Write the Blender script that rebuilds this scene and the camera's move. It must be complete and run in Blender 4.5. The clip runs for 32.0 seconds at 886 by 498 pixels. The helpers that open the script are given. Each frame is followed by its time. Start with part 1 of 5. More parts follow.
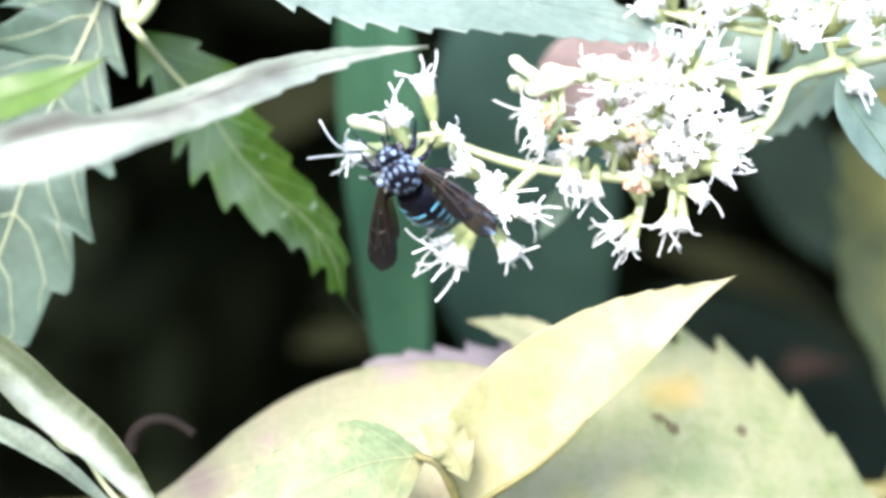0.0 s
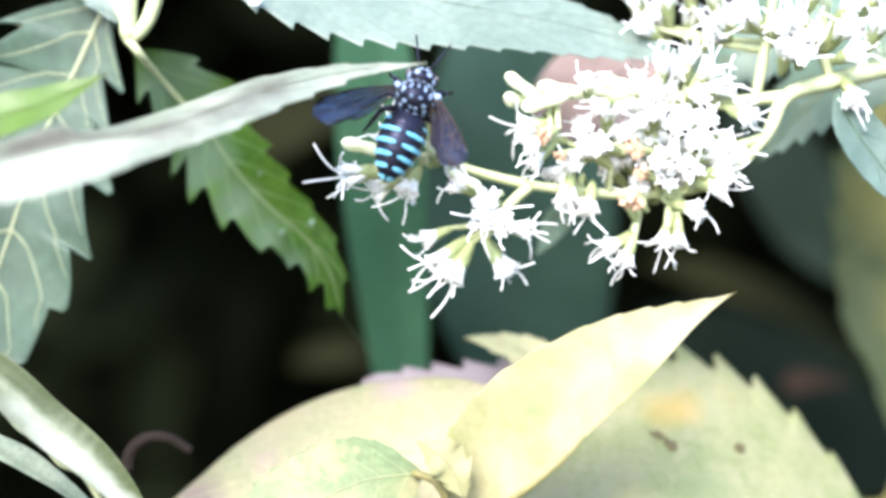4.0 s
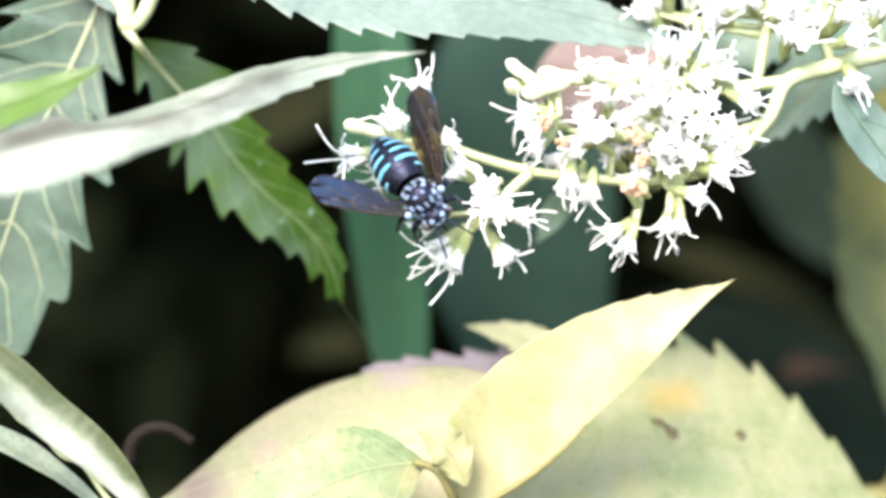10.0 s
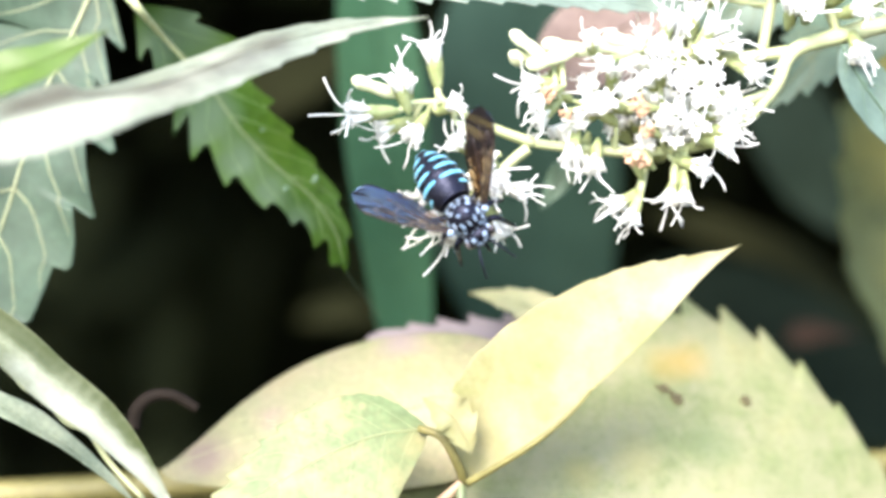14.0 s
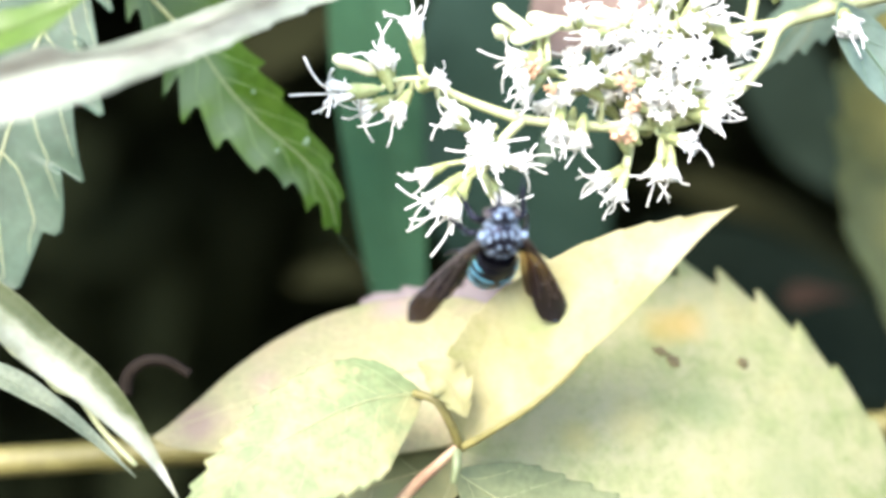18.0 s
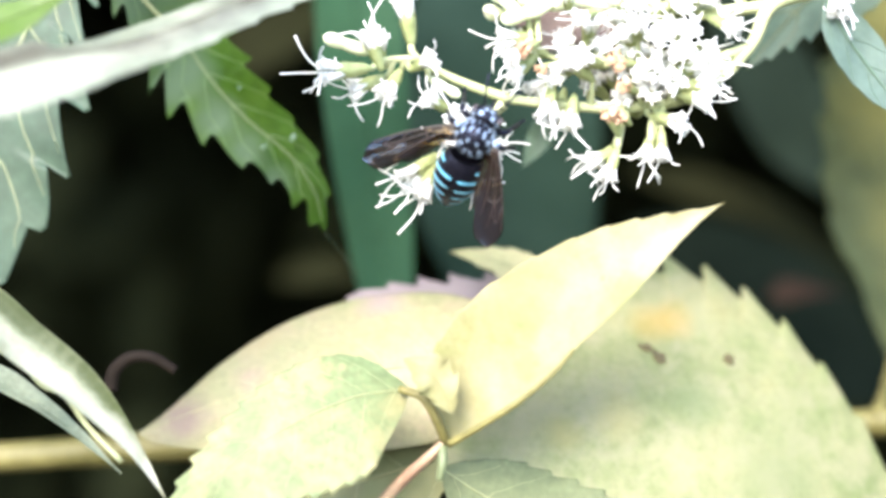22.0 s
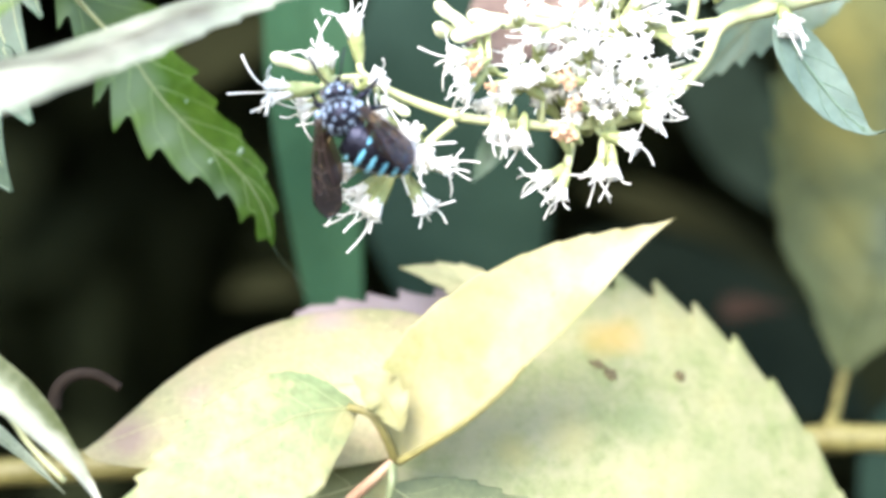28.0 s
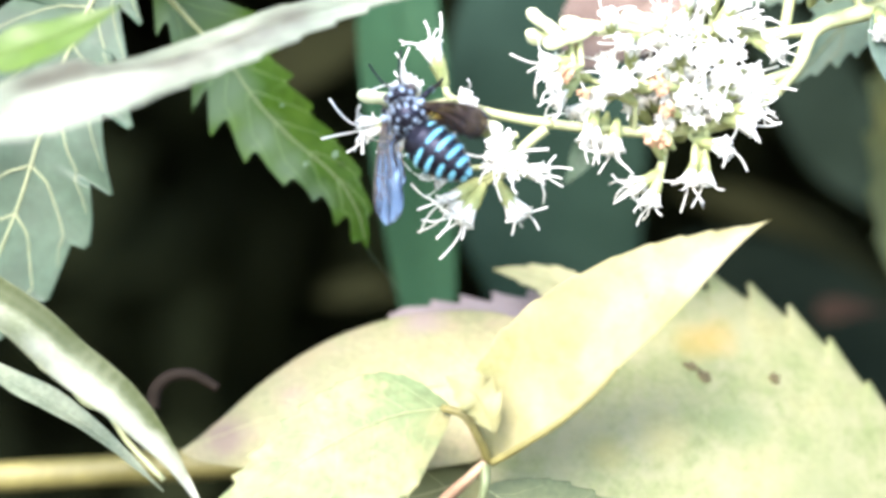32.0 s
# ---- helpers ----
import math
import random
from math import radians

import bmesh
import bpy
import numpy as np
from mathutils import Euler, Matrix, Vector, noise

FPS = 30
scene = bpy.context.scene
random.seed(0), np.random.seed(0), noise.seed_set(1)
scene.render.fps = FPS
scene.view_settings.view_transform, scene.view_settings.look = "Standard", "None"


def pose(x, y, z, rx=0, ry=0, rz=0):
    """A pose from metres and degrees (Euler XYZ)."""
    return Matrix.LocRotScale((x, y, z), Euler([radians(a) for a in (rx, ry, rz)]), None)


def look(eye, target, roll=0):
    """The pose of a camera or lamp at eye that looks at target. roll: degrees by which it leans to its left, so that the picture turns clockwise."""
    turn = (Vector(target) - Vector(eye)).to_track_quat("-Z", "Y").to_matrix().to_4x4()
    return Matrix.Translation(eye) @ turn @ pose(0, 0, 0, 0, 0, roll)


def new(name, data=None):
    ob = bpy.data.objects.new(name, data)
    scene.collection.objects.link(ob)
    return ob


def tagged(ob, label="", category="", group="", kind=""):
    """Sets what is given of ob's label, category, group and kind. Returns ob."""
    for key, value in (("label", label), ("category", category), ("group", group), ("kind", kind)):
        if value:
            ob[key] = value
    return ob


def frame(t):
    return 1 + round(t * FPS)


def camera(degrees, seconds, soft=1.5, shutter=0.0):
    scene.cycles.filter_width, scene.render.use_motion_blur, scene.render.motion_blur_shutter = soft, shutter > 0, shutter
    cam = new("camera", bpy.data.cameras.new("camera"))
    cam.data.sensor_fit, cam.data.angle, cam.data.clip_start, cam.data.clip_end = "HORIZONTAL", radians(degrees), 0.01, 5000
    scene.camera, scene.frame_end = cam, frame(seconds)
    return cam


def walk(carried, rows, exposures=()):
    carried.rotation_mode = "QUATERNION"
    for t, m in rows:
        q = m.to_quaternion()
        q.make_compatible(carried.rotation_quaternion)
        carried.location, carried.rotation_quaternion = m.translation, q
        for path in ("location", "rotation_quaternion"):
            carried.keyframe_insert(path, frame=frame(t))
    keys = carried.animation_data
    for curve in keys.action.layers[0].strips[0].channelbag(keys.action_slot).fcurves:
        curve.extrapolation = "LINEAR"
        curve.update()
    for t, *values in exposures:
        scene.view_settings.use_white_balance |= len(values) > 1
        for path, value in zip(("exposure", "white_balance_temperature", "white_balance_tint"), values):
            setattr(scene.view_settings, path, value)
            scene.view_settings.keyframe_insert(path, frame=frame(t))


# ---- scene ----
cam = camera(30, 32.0, soft=3.4)
cam.data.dof.use_dof = True
cam.data.dof.focus_distance = 0.1755
cam.data.dof.aperture_fstop = 8.0
HEIGHT = 0.6


def eye_row(t, turn, tilt, roll, nearer):
    """Camera 18 cm from the flowers, turned left, tilted up, leaned and moved nearer by so much."""
    a, b = radians(turn), radians(tilt)
    eye = Vector((0, -0.18 + nearer * 0.001, HEIGHT))
    return t, look(eye, eye + Vector((-math.sin(a) * math.cos(b), math.cos(a) * math.cos(b), math.sin(b))), roll)


PATH = (
    (0, 0.000, 0.000, 0.000, 0.00),
    (0.5, 0.406, -0.295, 0.158, -0.82),
    (1, 0.117, -0.623, 0.244, -0.51),
    (1.5, 0.196, -0.856, 0.183, -0.59),
    (2, 0.020, -0.234, 0.142, 0.09),
    (2.5, 0.196, -0.180, 0.181, -0.32),
    (3, -0.165, 0.211, 0.127, 0.06),
    (3.5, -0.077, 0.438, 0.113, 0.22),
    (5.5, -0.325, 1.051, -0.266, 0.29),
    (6, -0.459, 1.276, -0.281, 0.08),
    (6.5, -0.352, 1.502, -0.432, 0.35),
    (7, -0.398, 1.131, -0.394, 0.51),
    (7.5, -0.187, 0.787, -0.254, 0.19),
    (8, -0.323, 0.660, -0.375, 0.23),
    (8.5, -0.182, 0.427, -0.394, 0.70),
    (9, -0.269, 0.353, -0.380, 0.65),
    (9.5, -0.098, 0.203, -0.272, 0.22),
    (10, -0.072, 0.190, -0.326, 0.32),
    (10.5, 0.084, 0.034, -0.344, 0.63),
    (11, 0.223, 0.005, -0.293, 0.48),
    (11.5, -0.072, -0.384, -0.242, 0.74),
    (12, 0.046, -0.201, -0.329, 0.70),
    (12.5, -0.050, -0.345, -0.297, 0.49),
    (13, 0.387, -0.349, -0.387, -0.20),
    (13.5, 0.077, -0.613, -0.414, 0.41),
    (14, 0.081, -0.969, -0.461, 0.86),
    (14.5, 0.095, -1.206, -0.349, 0.96),
    (16.5, 0.380, -1.788, -0.333, 1.54),
    (17, 0.314, -2.186, -0.612, 2.31),
    (17.5, 0.131, -2.406, -0.395, 1.88),
    (18, -0.116, -2.280, -0.788, 2.84),
    (18.5, -0.002, -2.421, -0.381, 2.21),
    (19, -0.128, -2.912, -0.205, 1.92),
    (19.5, 0.159, -2.642, -0.618, 2.71),
    (20, -0.053, -2.351, -0.783, 2.87),
    (20.5, -0.468, -2.299, -0.583, 2.84),
    (21, -0.221, -2.365, -0.437, 2.40),
    (21.5, -0.557, -2.528, -0.647, 3.09),
    (22, -0.585, -2.413, -0.689, 2.95),
    (22.5, -1.733, -2.251, -0.378, 3.30),
    (23, -2.634, -2.096, -0.325, 3.66),
    (23.5, -2.191, -1.867, -0.347, 3.26),
    (24, -2.761, -1.760, -0.202, 4.06),
    (24.5, -2.884, -1.753, -0.082, 3.25),
    (26.5, -4.276, -2.062, -0.608, 4.23),
    (27, -3.975, -2.044, -0.605, 3.97),
    (27.5, -2.690, -1.795, -0.672, 4.03),
    (28, -2.348, -1.914, -0.597, 4.74),
    (28.5, -2.042, -1.651, -0.526, 5.06),
    (29, -1.299, -1.640, -0.713, 4.82),
    (29.5, -0.959, -1.798, -0.593, 4.12),
    (30, -1.000, -1.697, -0.689, 4.59),
    (30.5, -0.661, -1.833, -0.549, 4.60),
    (31, 0.129, -1.817, -0.641, 4.24),
    (31.5, 0.577, -1.908, -0.593, 3.73),
    (32, 0.884, -1.798, -0.738, 3.82),
)
walk(cam, [eye_row(*r) for r in PATH], exposures=((0.0, 3.02, 6350, 14), (6.0, 3.0, 6450, 14), (8.5, 3.0, 6750, 14), (10.0, 3.0, 6850, 13), (13.0, 3.02, 6900, 12), (20.0, 3.04, 6850, 12), (24.0, 3.06, 6750, 12), (32.0, 3.12, 6800, 12)))

# ---- light ----
world = bpy.data.worlds.new("world")
scene.world = world
world.use_nodes = True
wn = world.node_tree.nodes
sky = wn.new("ShaderNodeTexSky")
sky.sky_type = "NISHITA"
sky.sun_disc = False
sky.sun_elevation = radians(40)
sky.sun_rotation = radians(200)
world.node_tree.links.new(sky.outputs["Color"], wn["Background"].inputs["Color"])
wn["Background"].inputs["Strength"].default_value = 0.15
sun = new("sun", bpy.data.lights.new("sun", "SUN"))
sun.data.energy = 1.3
sun.data.angle = radians(28)
sun.data.color = (1.0, 0.95, 0.87)
sun.matrix_world = look((-0.4, -1.2, 1.05), (0, 0, 0))


# ---- materials ----
def colour_ramp(nt, stops, source):
    ramp = nt.nodes.new("ShaderNodeValToRGB")
    while len(ramp.color_ramp.elements) < len(stops):
        ramp.color_ramp.elements.new(0.5)
    for e, (p, c) in zip(ramp.color_ramp.elements, stops):
        e.position, e.color = p, (*c, 1)
    nt.links.new(source, ramp.inputs[0])
    return ramp.outputs[0]


def noise_node(nt, scale, detail=4, rough=0.55):
    co = nt.nodes.new("ShaderNodeTexCoord")
    n = nt.nodes.new("ShaderNodeTexNoise")
    n.inputs["Scale"].default_value = scale
    n.inputs["Detail"].default_value = detail
    n.inputs["Roughness"].default_value = rough
    nt.links.new(co.outputs["Object"], n.inputs["Vector"])
    return n.outputs["Fac"]


def mixed(nt, fac, a, b, mode="MIX"):
    m = nt.nodes.new("ShaderNodeMix")
    m.data_type, m.blend_type = "RGBA", mode
    for socket, v in ((m.inputs[0], fac), (m.inputs[6], a), (m.inputs[7], b)):
        if isinstance(v, tuple):
            socket.default_value = (*v, 1)
        elif isinstance(v, (int, float)):
            socket.default_value = v
        else:
            nt.links.new(v, socket)
    return m.outputs[2]


def material(name, stops, scale=200, rough=0.5, spec=0.4, glow_through=0.0, bump=0.2, bump_scale=900, fine=0.25,
             spots=None, sheen=0.0, metallic=0.0, coat=0.0, patches=()):
    """Two scales of colour variation, relief, gloss and, for thin leaves, light that comes through."""
    m = bpy.data.materials.new(name)
    m.use_nodes = True
    nt = m.node_tree
    p = nt.nodes["Principled BSDF"]
    c = colour_ramp(nt, stops, noise_node(nt, scale))
    grain = colour_ramp(nt, ((0.3, (0.55, 0.55, 0.55)), (0.7, (1.25, 1.25, 1.25))), noise_node(nt, scale * 7, 3))
    c = mixed(nt, fine, c, grain, "MULTIPLY")
    if spots:
        sc, col, lo, hi = spots
        f = colour_ramp(nt, ((lo, (0, 0, 0)), (hi, (1, 1, 1))), noise_node(nt, sc, 5, 0.65))
        c = mixed(nt, f, c, col)
    for centre, reach, col, most in patches:
        # a patch of colour with a ragged edge round one place on the leaf
        co = nt.nodes.new("ShaderNodeTexCoord")
        far = nt.nodes.new("ShaderNodeVectorMath")
        far.operation = "DISTANCE"
        far.inputs[1].default_value = [q * 0.001 for q in centre]
        nt.links.new(co.outputs["Object"], far.inputs[0])
        wob = nt.nodes.new("ShaderNodeMath")
        wob.operation = "MULTIPLY_ADD"
        wob.inputs[1].default_value = reach * 0.0012
        nt.links.new(noise_node(nt, 160, 4, 0.6), wob.inputs[0])
        nt.links.new(far.outputs["Value"], wob.inputs[2])
        fall = nt.nodes.new("ShaderNodeMapRange")
        fall.inputs["From Min"].default_value = reach * 0.0009
        fall.inputs["From Max"].default_value = reach * 0.0019
        fall.inputs["To Min"].default_value = most
        fall.inputs["To Max"].default_value = 0.0
        nt.links.new(wob.outputs[0], fall.inputs["Value"])
        c = mixed(nt, fall.outputs[0], c, col)
    nt.links.new(c, p.inputs["Base Color"])
    p.inputs["Roughness"].default_value = rough
    p.inputs["Specular IOR Level"].default_value = spec
    p.inputs["Metallic"].default_value = metallic
    p.inputs["Coat Weight"].default_value = coat
    p.inputs["Sheen Weight"].default_value = sheen
    b = nt.nodes.new("ShaderNodeBump")
    b.inputs["Strength"].default_value = bump
    b.inputs["Distance"].default_value = 0.0002
    nt.links.new(noise_node(nt, bump_scale, 3), b.inputs["Height"])
    nt.links.new(b.outputs[0], p.inputs["Normal"])
    if glow_through:
        tr = nt.nodes.new("ShaderNodeBsdfTranslucent")
        nt.links.new(c, tr.inputs["Color"])
        mix = nt.nodes.new("ShaderNodeMixShader")
        mix.inputs[0].default_value = glow_through
        nt.links.new(p.outputs[0], mix.inputs[1])
        nt.links.new(tr.outputs[0], mix.inputs[2])
        nt.links.new(mix.outputs[0], nt.nodes["Material Output"].inputs["Surface"])
    return m


def wing_material():
    """Smoky, thin and slightly iridescent membrane."""
    m = bpy.data.materials.new("wing_membrane")
    m.use_nodes = True
    nt = m.node_tree
    p = nt.nodes["Principled BSDF"]
    c = colour_ramp(nt, ((0.3, (0.004, 0.004, 0.006)), (0.7, (0.012, 0.009, 0.010))), noise_node(nt, 500))
    p.inputs["Roughness"].default_value = 0.27
    p.inputs["Specular IOR Level"].default_value = 0.95
    p.inputs["Specular Tint"].default_value = (0.30, 0.56, 1.0, 1)
    co = nt.nodes.new("ShaderNodeTexCoord")
    xyz = nt.nodes.new("ShaderNodeSeparateXYZ")
    nt.links.new(co.outputs["Object"], xyz.inputs[0])
    out = nt.nodes.new("ShaderNodeMath")
    out.operation = "ABSOLUTE"
    nt.links.new(xyz.outputs["Y"], out.inputs[0])
    thick = nt.nodes.new("ShaderNodeMapRange")
    thick.inputs["From Min"].default_value = 0.0015
    thick.inputs["From Max"].default_value = 0.007
    thick.inputs["To Min"].default_value = 0.27
    thick.inputs["To Max"].default_value = 0.74
    nt.links.new(out.outputs[0], thick.inputs["Value"])
    clear = nt.nodes.new("ShaderNodeBsdfTransparent")
    clear.inputs["Color"].default_value = (0.90, 0.76, 0.55, 1)
    film = nt.nodes.new("ShaderNodeMixShader")
    nt.links.new(thick.outputs[0], film.inputs[0])
    nt.links.new(clear.outputs[0], film.inputs[1])
    nt.links.new(p.outputs[0], film.inputs[2])
    nt.links.new(film.outputs[0], nt.nodes["Material Output"].inputs["Surface"])
    # amber towards the root, smoky violet towards the tip
    c = mixed(nt, thick.outputs[0], (0.022, 0.013, 0.007), c)
    nt.links.new(c, p.inputs["Base Color"])
    b = nt.nodes.new("ShaderNodeBump")
    b.inputs["Strength"].default_value = 0.8
    b.inputs["Distance"].default_value = 0.0005
    # folds that run along the wing
    grow = nt.nodes.new("ShaderNodeMapping")
    grow.inputs["Scale"].default_value = (3.2, 0.55, 1.0)
    nt.links.new(co.outputs["Object"], grow.inputs["Vector"])
    fold = nt.nodes.new("ShaderNodeTexNoise")
    fold.inputs["Scale"].default_value = 420
    fold.inputs["Detail"].default_value = 2
    nt.links.new(grow.outputs[0], fold.inputs["Vector"])
    nt.links.new(fold.outputs["Fac"], b.inputs["Height"])
    nt.links.new(b.outputs[0], p.inputs["Normal"])
    return m


M_PALE = material("pale_leaf", ((0.3, (0.104, 0.146, 0.116)), (0.7, (0.150, 0.190, 0.154))), 130, 0.42, 0.5, 0.25, fine=0.4)
M_GREEN = material("green_leaf", ((0.3, (0.0527, 0.105, 0.031)), (0.7, (0.0992, 0.167, 0.062))), 90, 0.42, 0.5, 0.3)
M_GREY = material("greygreen_leaf", ((0.3, (0.06473, 0.1153, 0.07839)), (0.7, (0.1012, 0.1614, 0.1125))), 90, 0.45, 0.35, 0.25)
M_LEFT = material("veined_leaf", ((0.3, (0.0428, 0.07624, 0.05183)), (0.7, (0.06691, 0.1067, 0.07439))), 90, 0.45, 0.3, 0.25, fine=0.5, spots=(130, (0.04099, 0.0648, 0.04628), 0.5, 0.7))
M_LIME = material("lime_leaf", ((0.3, (0.054, 0.108, 0.0108)), (0.7, (0.09, 0.1512, 0.0216))), 60, 0.45, 0.5, 0.35)
M_YELLOW = material("yellow_leaf", ((0.25, (0.3564, 0.3432, 0.1782)), (0.6, (0.4092, 0.3696, 0.2046)), (0.8, (0.33, 0.33, 0.1518))), 80, 0.5, 0.3, 0.25,
                    spots=(55, (0.2904, 0.33, 0.1518), 0.56, 0.7))
M_FADED = material("faded_leaf", ((0.25, (0.09668, 0.1411, 0.0633)), (0.6, (0.149, 0.1754, 0.08308)), (0.85, (0.2014, 0.1925, 0.08703))), 170, 0.5, 0.25, 0.22, bump=0.5, bump_scale=520, fine=0.5,
                   spots=(260, (0.2175, 0.2053, 0.1029), 0.48, 0.62))
M_MAUVE = material("mauve_leaf", ((0.3, (0.17, 0.135, 0.145)), (0.7, (0.23, 0.195, 0.19))), 80, 0.5, 0.2, 0.2)
M_UNDER = material("under_leaf", ((0.3, (0.16, 0.12, 0.10)), (0.55, (0.15, 0.17, 0.08)), (0.75, (0.22, 0.22, 0.10))), 80, 0.5, 0.3, 0.2)
# the bush's deep shade is put into this leaf colour
M_GLOOM = material("bush_shade_leaf", ((0.3, (0.0030, 0.0056, 0.0040)), (0.7, (0.0058, 0.0092, 0.0064))), 40, 0.9, 0.02, 0.1)
M_TEAL = material("shade_leaf", ((0.3, (0.016, 0.055, 0.028)), (0.7, (0.028, 0.078, 0.038))), 30, 0.6, 0.12, 0.2)
# these three are darkened in the colour for the shade behind the flowers
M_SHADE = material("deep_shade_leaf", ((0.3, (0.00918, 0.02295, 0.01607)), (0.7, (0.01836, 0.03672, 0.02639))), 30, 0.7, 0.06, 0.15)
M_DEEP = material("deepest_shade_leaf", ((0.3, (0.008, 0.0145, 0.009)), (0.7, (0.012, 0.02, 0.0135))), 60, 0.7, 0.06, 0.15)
M_SHADEOLIVE = material("shaded_olive_leaf", ((0.3, (0.008125, 0.0091, 0.00403)), (0.7, (0.01397, 0.01462, 0.0065))), 60, 0.9, 0.02, 0.15)
M_BLUEGREY = material("bluegrey_leaf", ((0.3, (0.060, 0.098, 0.080)), (0.7, (0.098, 0.145, 0.120))), 140, 0.45, 0.3, 0.2)
M_BUSH = material("bush_leaf", ((0.3, (0.022, 0.045, 0.012)), (0.7, (0.050, 0.085, 0.024))), 20, 0.5, 0.3, 0.2)
# bush leaves again, with the shade of the bay put into the colour
M_BUSHSHADE = material("shaded_bush_leaf", ((0.3, (0.0032, 0.0048, 0.0022)), (0.7, (0.0105, 0.0130, 0.0056))), 20, 0.8, 0.03, 0.1)
M_ROSE = material("rose_leaf", ((0.3, (0.15, 0.105, 0.092)), (0.7, (0.21, 0.155, 0.135))), 160, 0.6, 0.2, 0.2, fine=0.5)
# rust-brown leaf, darkened in the colour because it sits in shade
M_RUST = material("rust_leaf", ((0.3, (0.01782, 0.0099, 0.006732)), (0.7, (0.03029, 0.01782, 0.01094))), 60, 0.7, 0.1, 0.2)
M_RIBFADED = material("faded_rib", ((0.3, (0.286, 0.3055, 0.156)), (0.7, (0.351, 0.351, 0.1885))), 200, 0.5, 0.3, 0.2)
M_RIB = material("leaf_rib", ((0.3, (0.252, 0.288, 0.156)), (0.7, (0.312, 0.33, 0.198))), 200, 0.5, 0.4, 0.1)
M_RIBDARK = material("dull_rib", ((0.3, (0.09, 0.114, 0.054)), (0.7, (0.12, 0.144, 0.072))), 200, 0.5, 0.4, 0.1)
M_RIBMID = material("green_rib", ((0.3, (0.091, 0.126, 0.063)), (0.7, (0.126, 0.161, 0.084))), 200, 0.5, 0.3, 0.2)
M_STEM = material("stem", ((0.3, (0.26, 0.30, 0.15)), (0.7, (0.37, 0.39, 0.23))), 200, 0.5, 0.3)
M_STEMOLD = material("old_stem", ((0.3, (0.0937, 0.084, 0.02554)), (0.7, (0.1548, 0.1386, 0.04948))), 120, 0.5, 0.3, fine=0.5)
M_STEMRED = material("red_stem", ((0.3, (0.1915, 0.1104, 0.07392)), (0.7, (0.2371, 0.1711, 0.1056))), 200, 0.5, 0.4)
M_BROWN = material("dry_brown", ((0.3, (0.010, 0.0075, 0.0055)), (0.7, (0.024, 0.018, 0.014))), 200, 0.75, 0.05)
M_PETAL = material("petal_white", ((0.3, (0.86, 0.87, 0.85)), (0.7, (0.90, 0.90, 0.89))), 600, 0.6, 0.2, 0.45, fine=0.05)
M_BRACT = material("bract", ((0.3, (0.27, 0.32, 0.13)), (0.7, (0.42, 0.46, 0.24))), 700, 0.55, 0.3, 0.25)
M_BUD = material("bud_cream", ((0.3, (0.6624, 0.7125, 0.476)), (0.7, (0.7728, 0.798, 0.629))), 500, 0.55, 0.3, 0.3)
M_ORANGE = material("withered", ((0.3, (0.50, 0.29, 0.17)), (0.7, (0.70, 0.50, 0.36))), 500, 0.7, 0.2, 0.25)
M_SOIL = material("soil", ((0.3, (0.0072, 0.0054, 0.0036)), (0.7, (0.0204, 0.015, 0.0102))), 8, 0.9, 0.2, bump=0.6, bump_scale=30)
M_BLACK = material("bee_black", ((0.3, (0.0028, 0.0028, 0.0049)), (0.7, (0.007, 0.007, 0.0105))), 900, 0.32, 0.22, bump=0.25, bump_scale=2500)
M_BLACK.node_tree.nodes["Principled BSDF"].inputs["Specular Tint"].default_value = (0.55, 0.62, 1.0, 1)
M_BLUE = material("bee_blue", ((0.3, (0.045, 0.225, 0.352)), (0.7, (0.112, 0.345, 0.465))), 1200, 0.6, 0.3, bump=0.8, bump_scale=4000, sheen=0.2)
M_PALEBLUE = material("bee_pale_hair", ((0.3, (0.1216, 0.1971, 0.3193)), (0.7, (0.2341, 0.3051, 0.4155))), 1500, 0.7, 0.3, bump=0.9, bump_scale=4000, sheen=0.3)
M_EYE = material("bee_eye", ((0.3, (0.03, 0.025, 0.03)), (0.7, (0.06, 0.05, 0.055))), 900, 0.2, 0.6)
M_WING = wing_material()
M_WINGVEIN = material("wing_vein", ((0.3, (0.012, 0.008, 0.008)), (0.7, (0.03, 0.018, 0.015))), 900, 0.4, 0.5)


# ---- makers ----
def mm(p):
    """Millimetres round the flowers to metres in the world."""
    return Vector((p[0] * 0.001, p[1] * 0.001, HEIGHT + p[2] * 0.001))


def mesh_of(name, verts, faces, mats, smooth=True, slots=None):
    me = bpy.data.meshes.new(name)
    me.from_pydata([tuple(v) for v in verts], [], faces)
    for m in mats:
        me.materials.append(m)
    if slots:
        me.polygons.foreach_set("material_index", slots)
    me.polygons.foreach_set("use_smooth", [smooth] * len(me.polygons))
    me.update()
    return me


def part(name, me, parent, label=""):
    ob = new(name, me)
    ob.parent = parent
    if label:
        ob["label"] = label
    return ob


def spline(points, n):
    """n + 1 places on a smooth curve through the points."""
    ps = [Vector(p) for p in points]
    ps = [2 * ps[0] - ps[1]] + ps + [2 * ps[-1] - ps[-2]]
    out, segs = [], len(ps) - 3
    for i in range(n + 1):
        f = i / n * segs
        k = min(int(f), segs - 1)
        u = f - k
        a, b, c, d = ps[k:k + 4]
        out.append(0.5 * (2 * b + (c - a) * u + (2 * a - 5 * b + 4 * c - d) * u * u + (3 * b - a - 3 * c + d) * u ** 3))
    return out


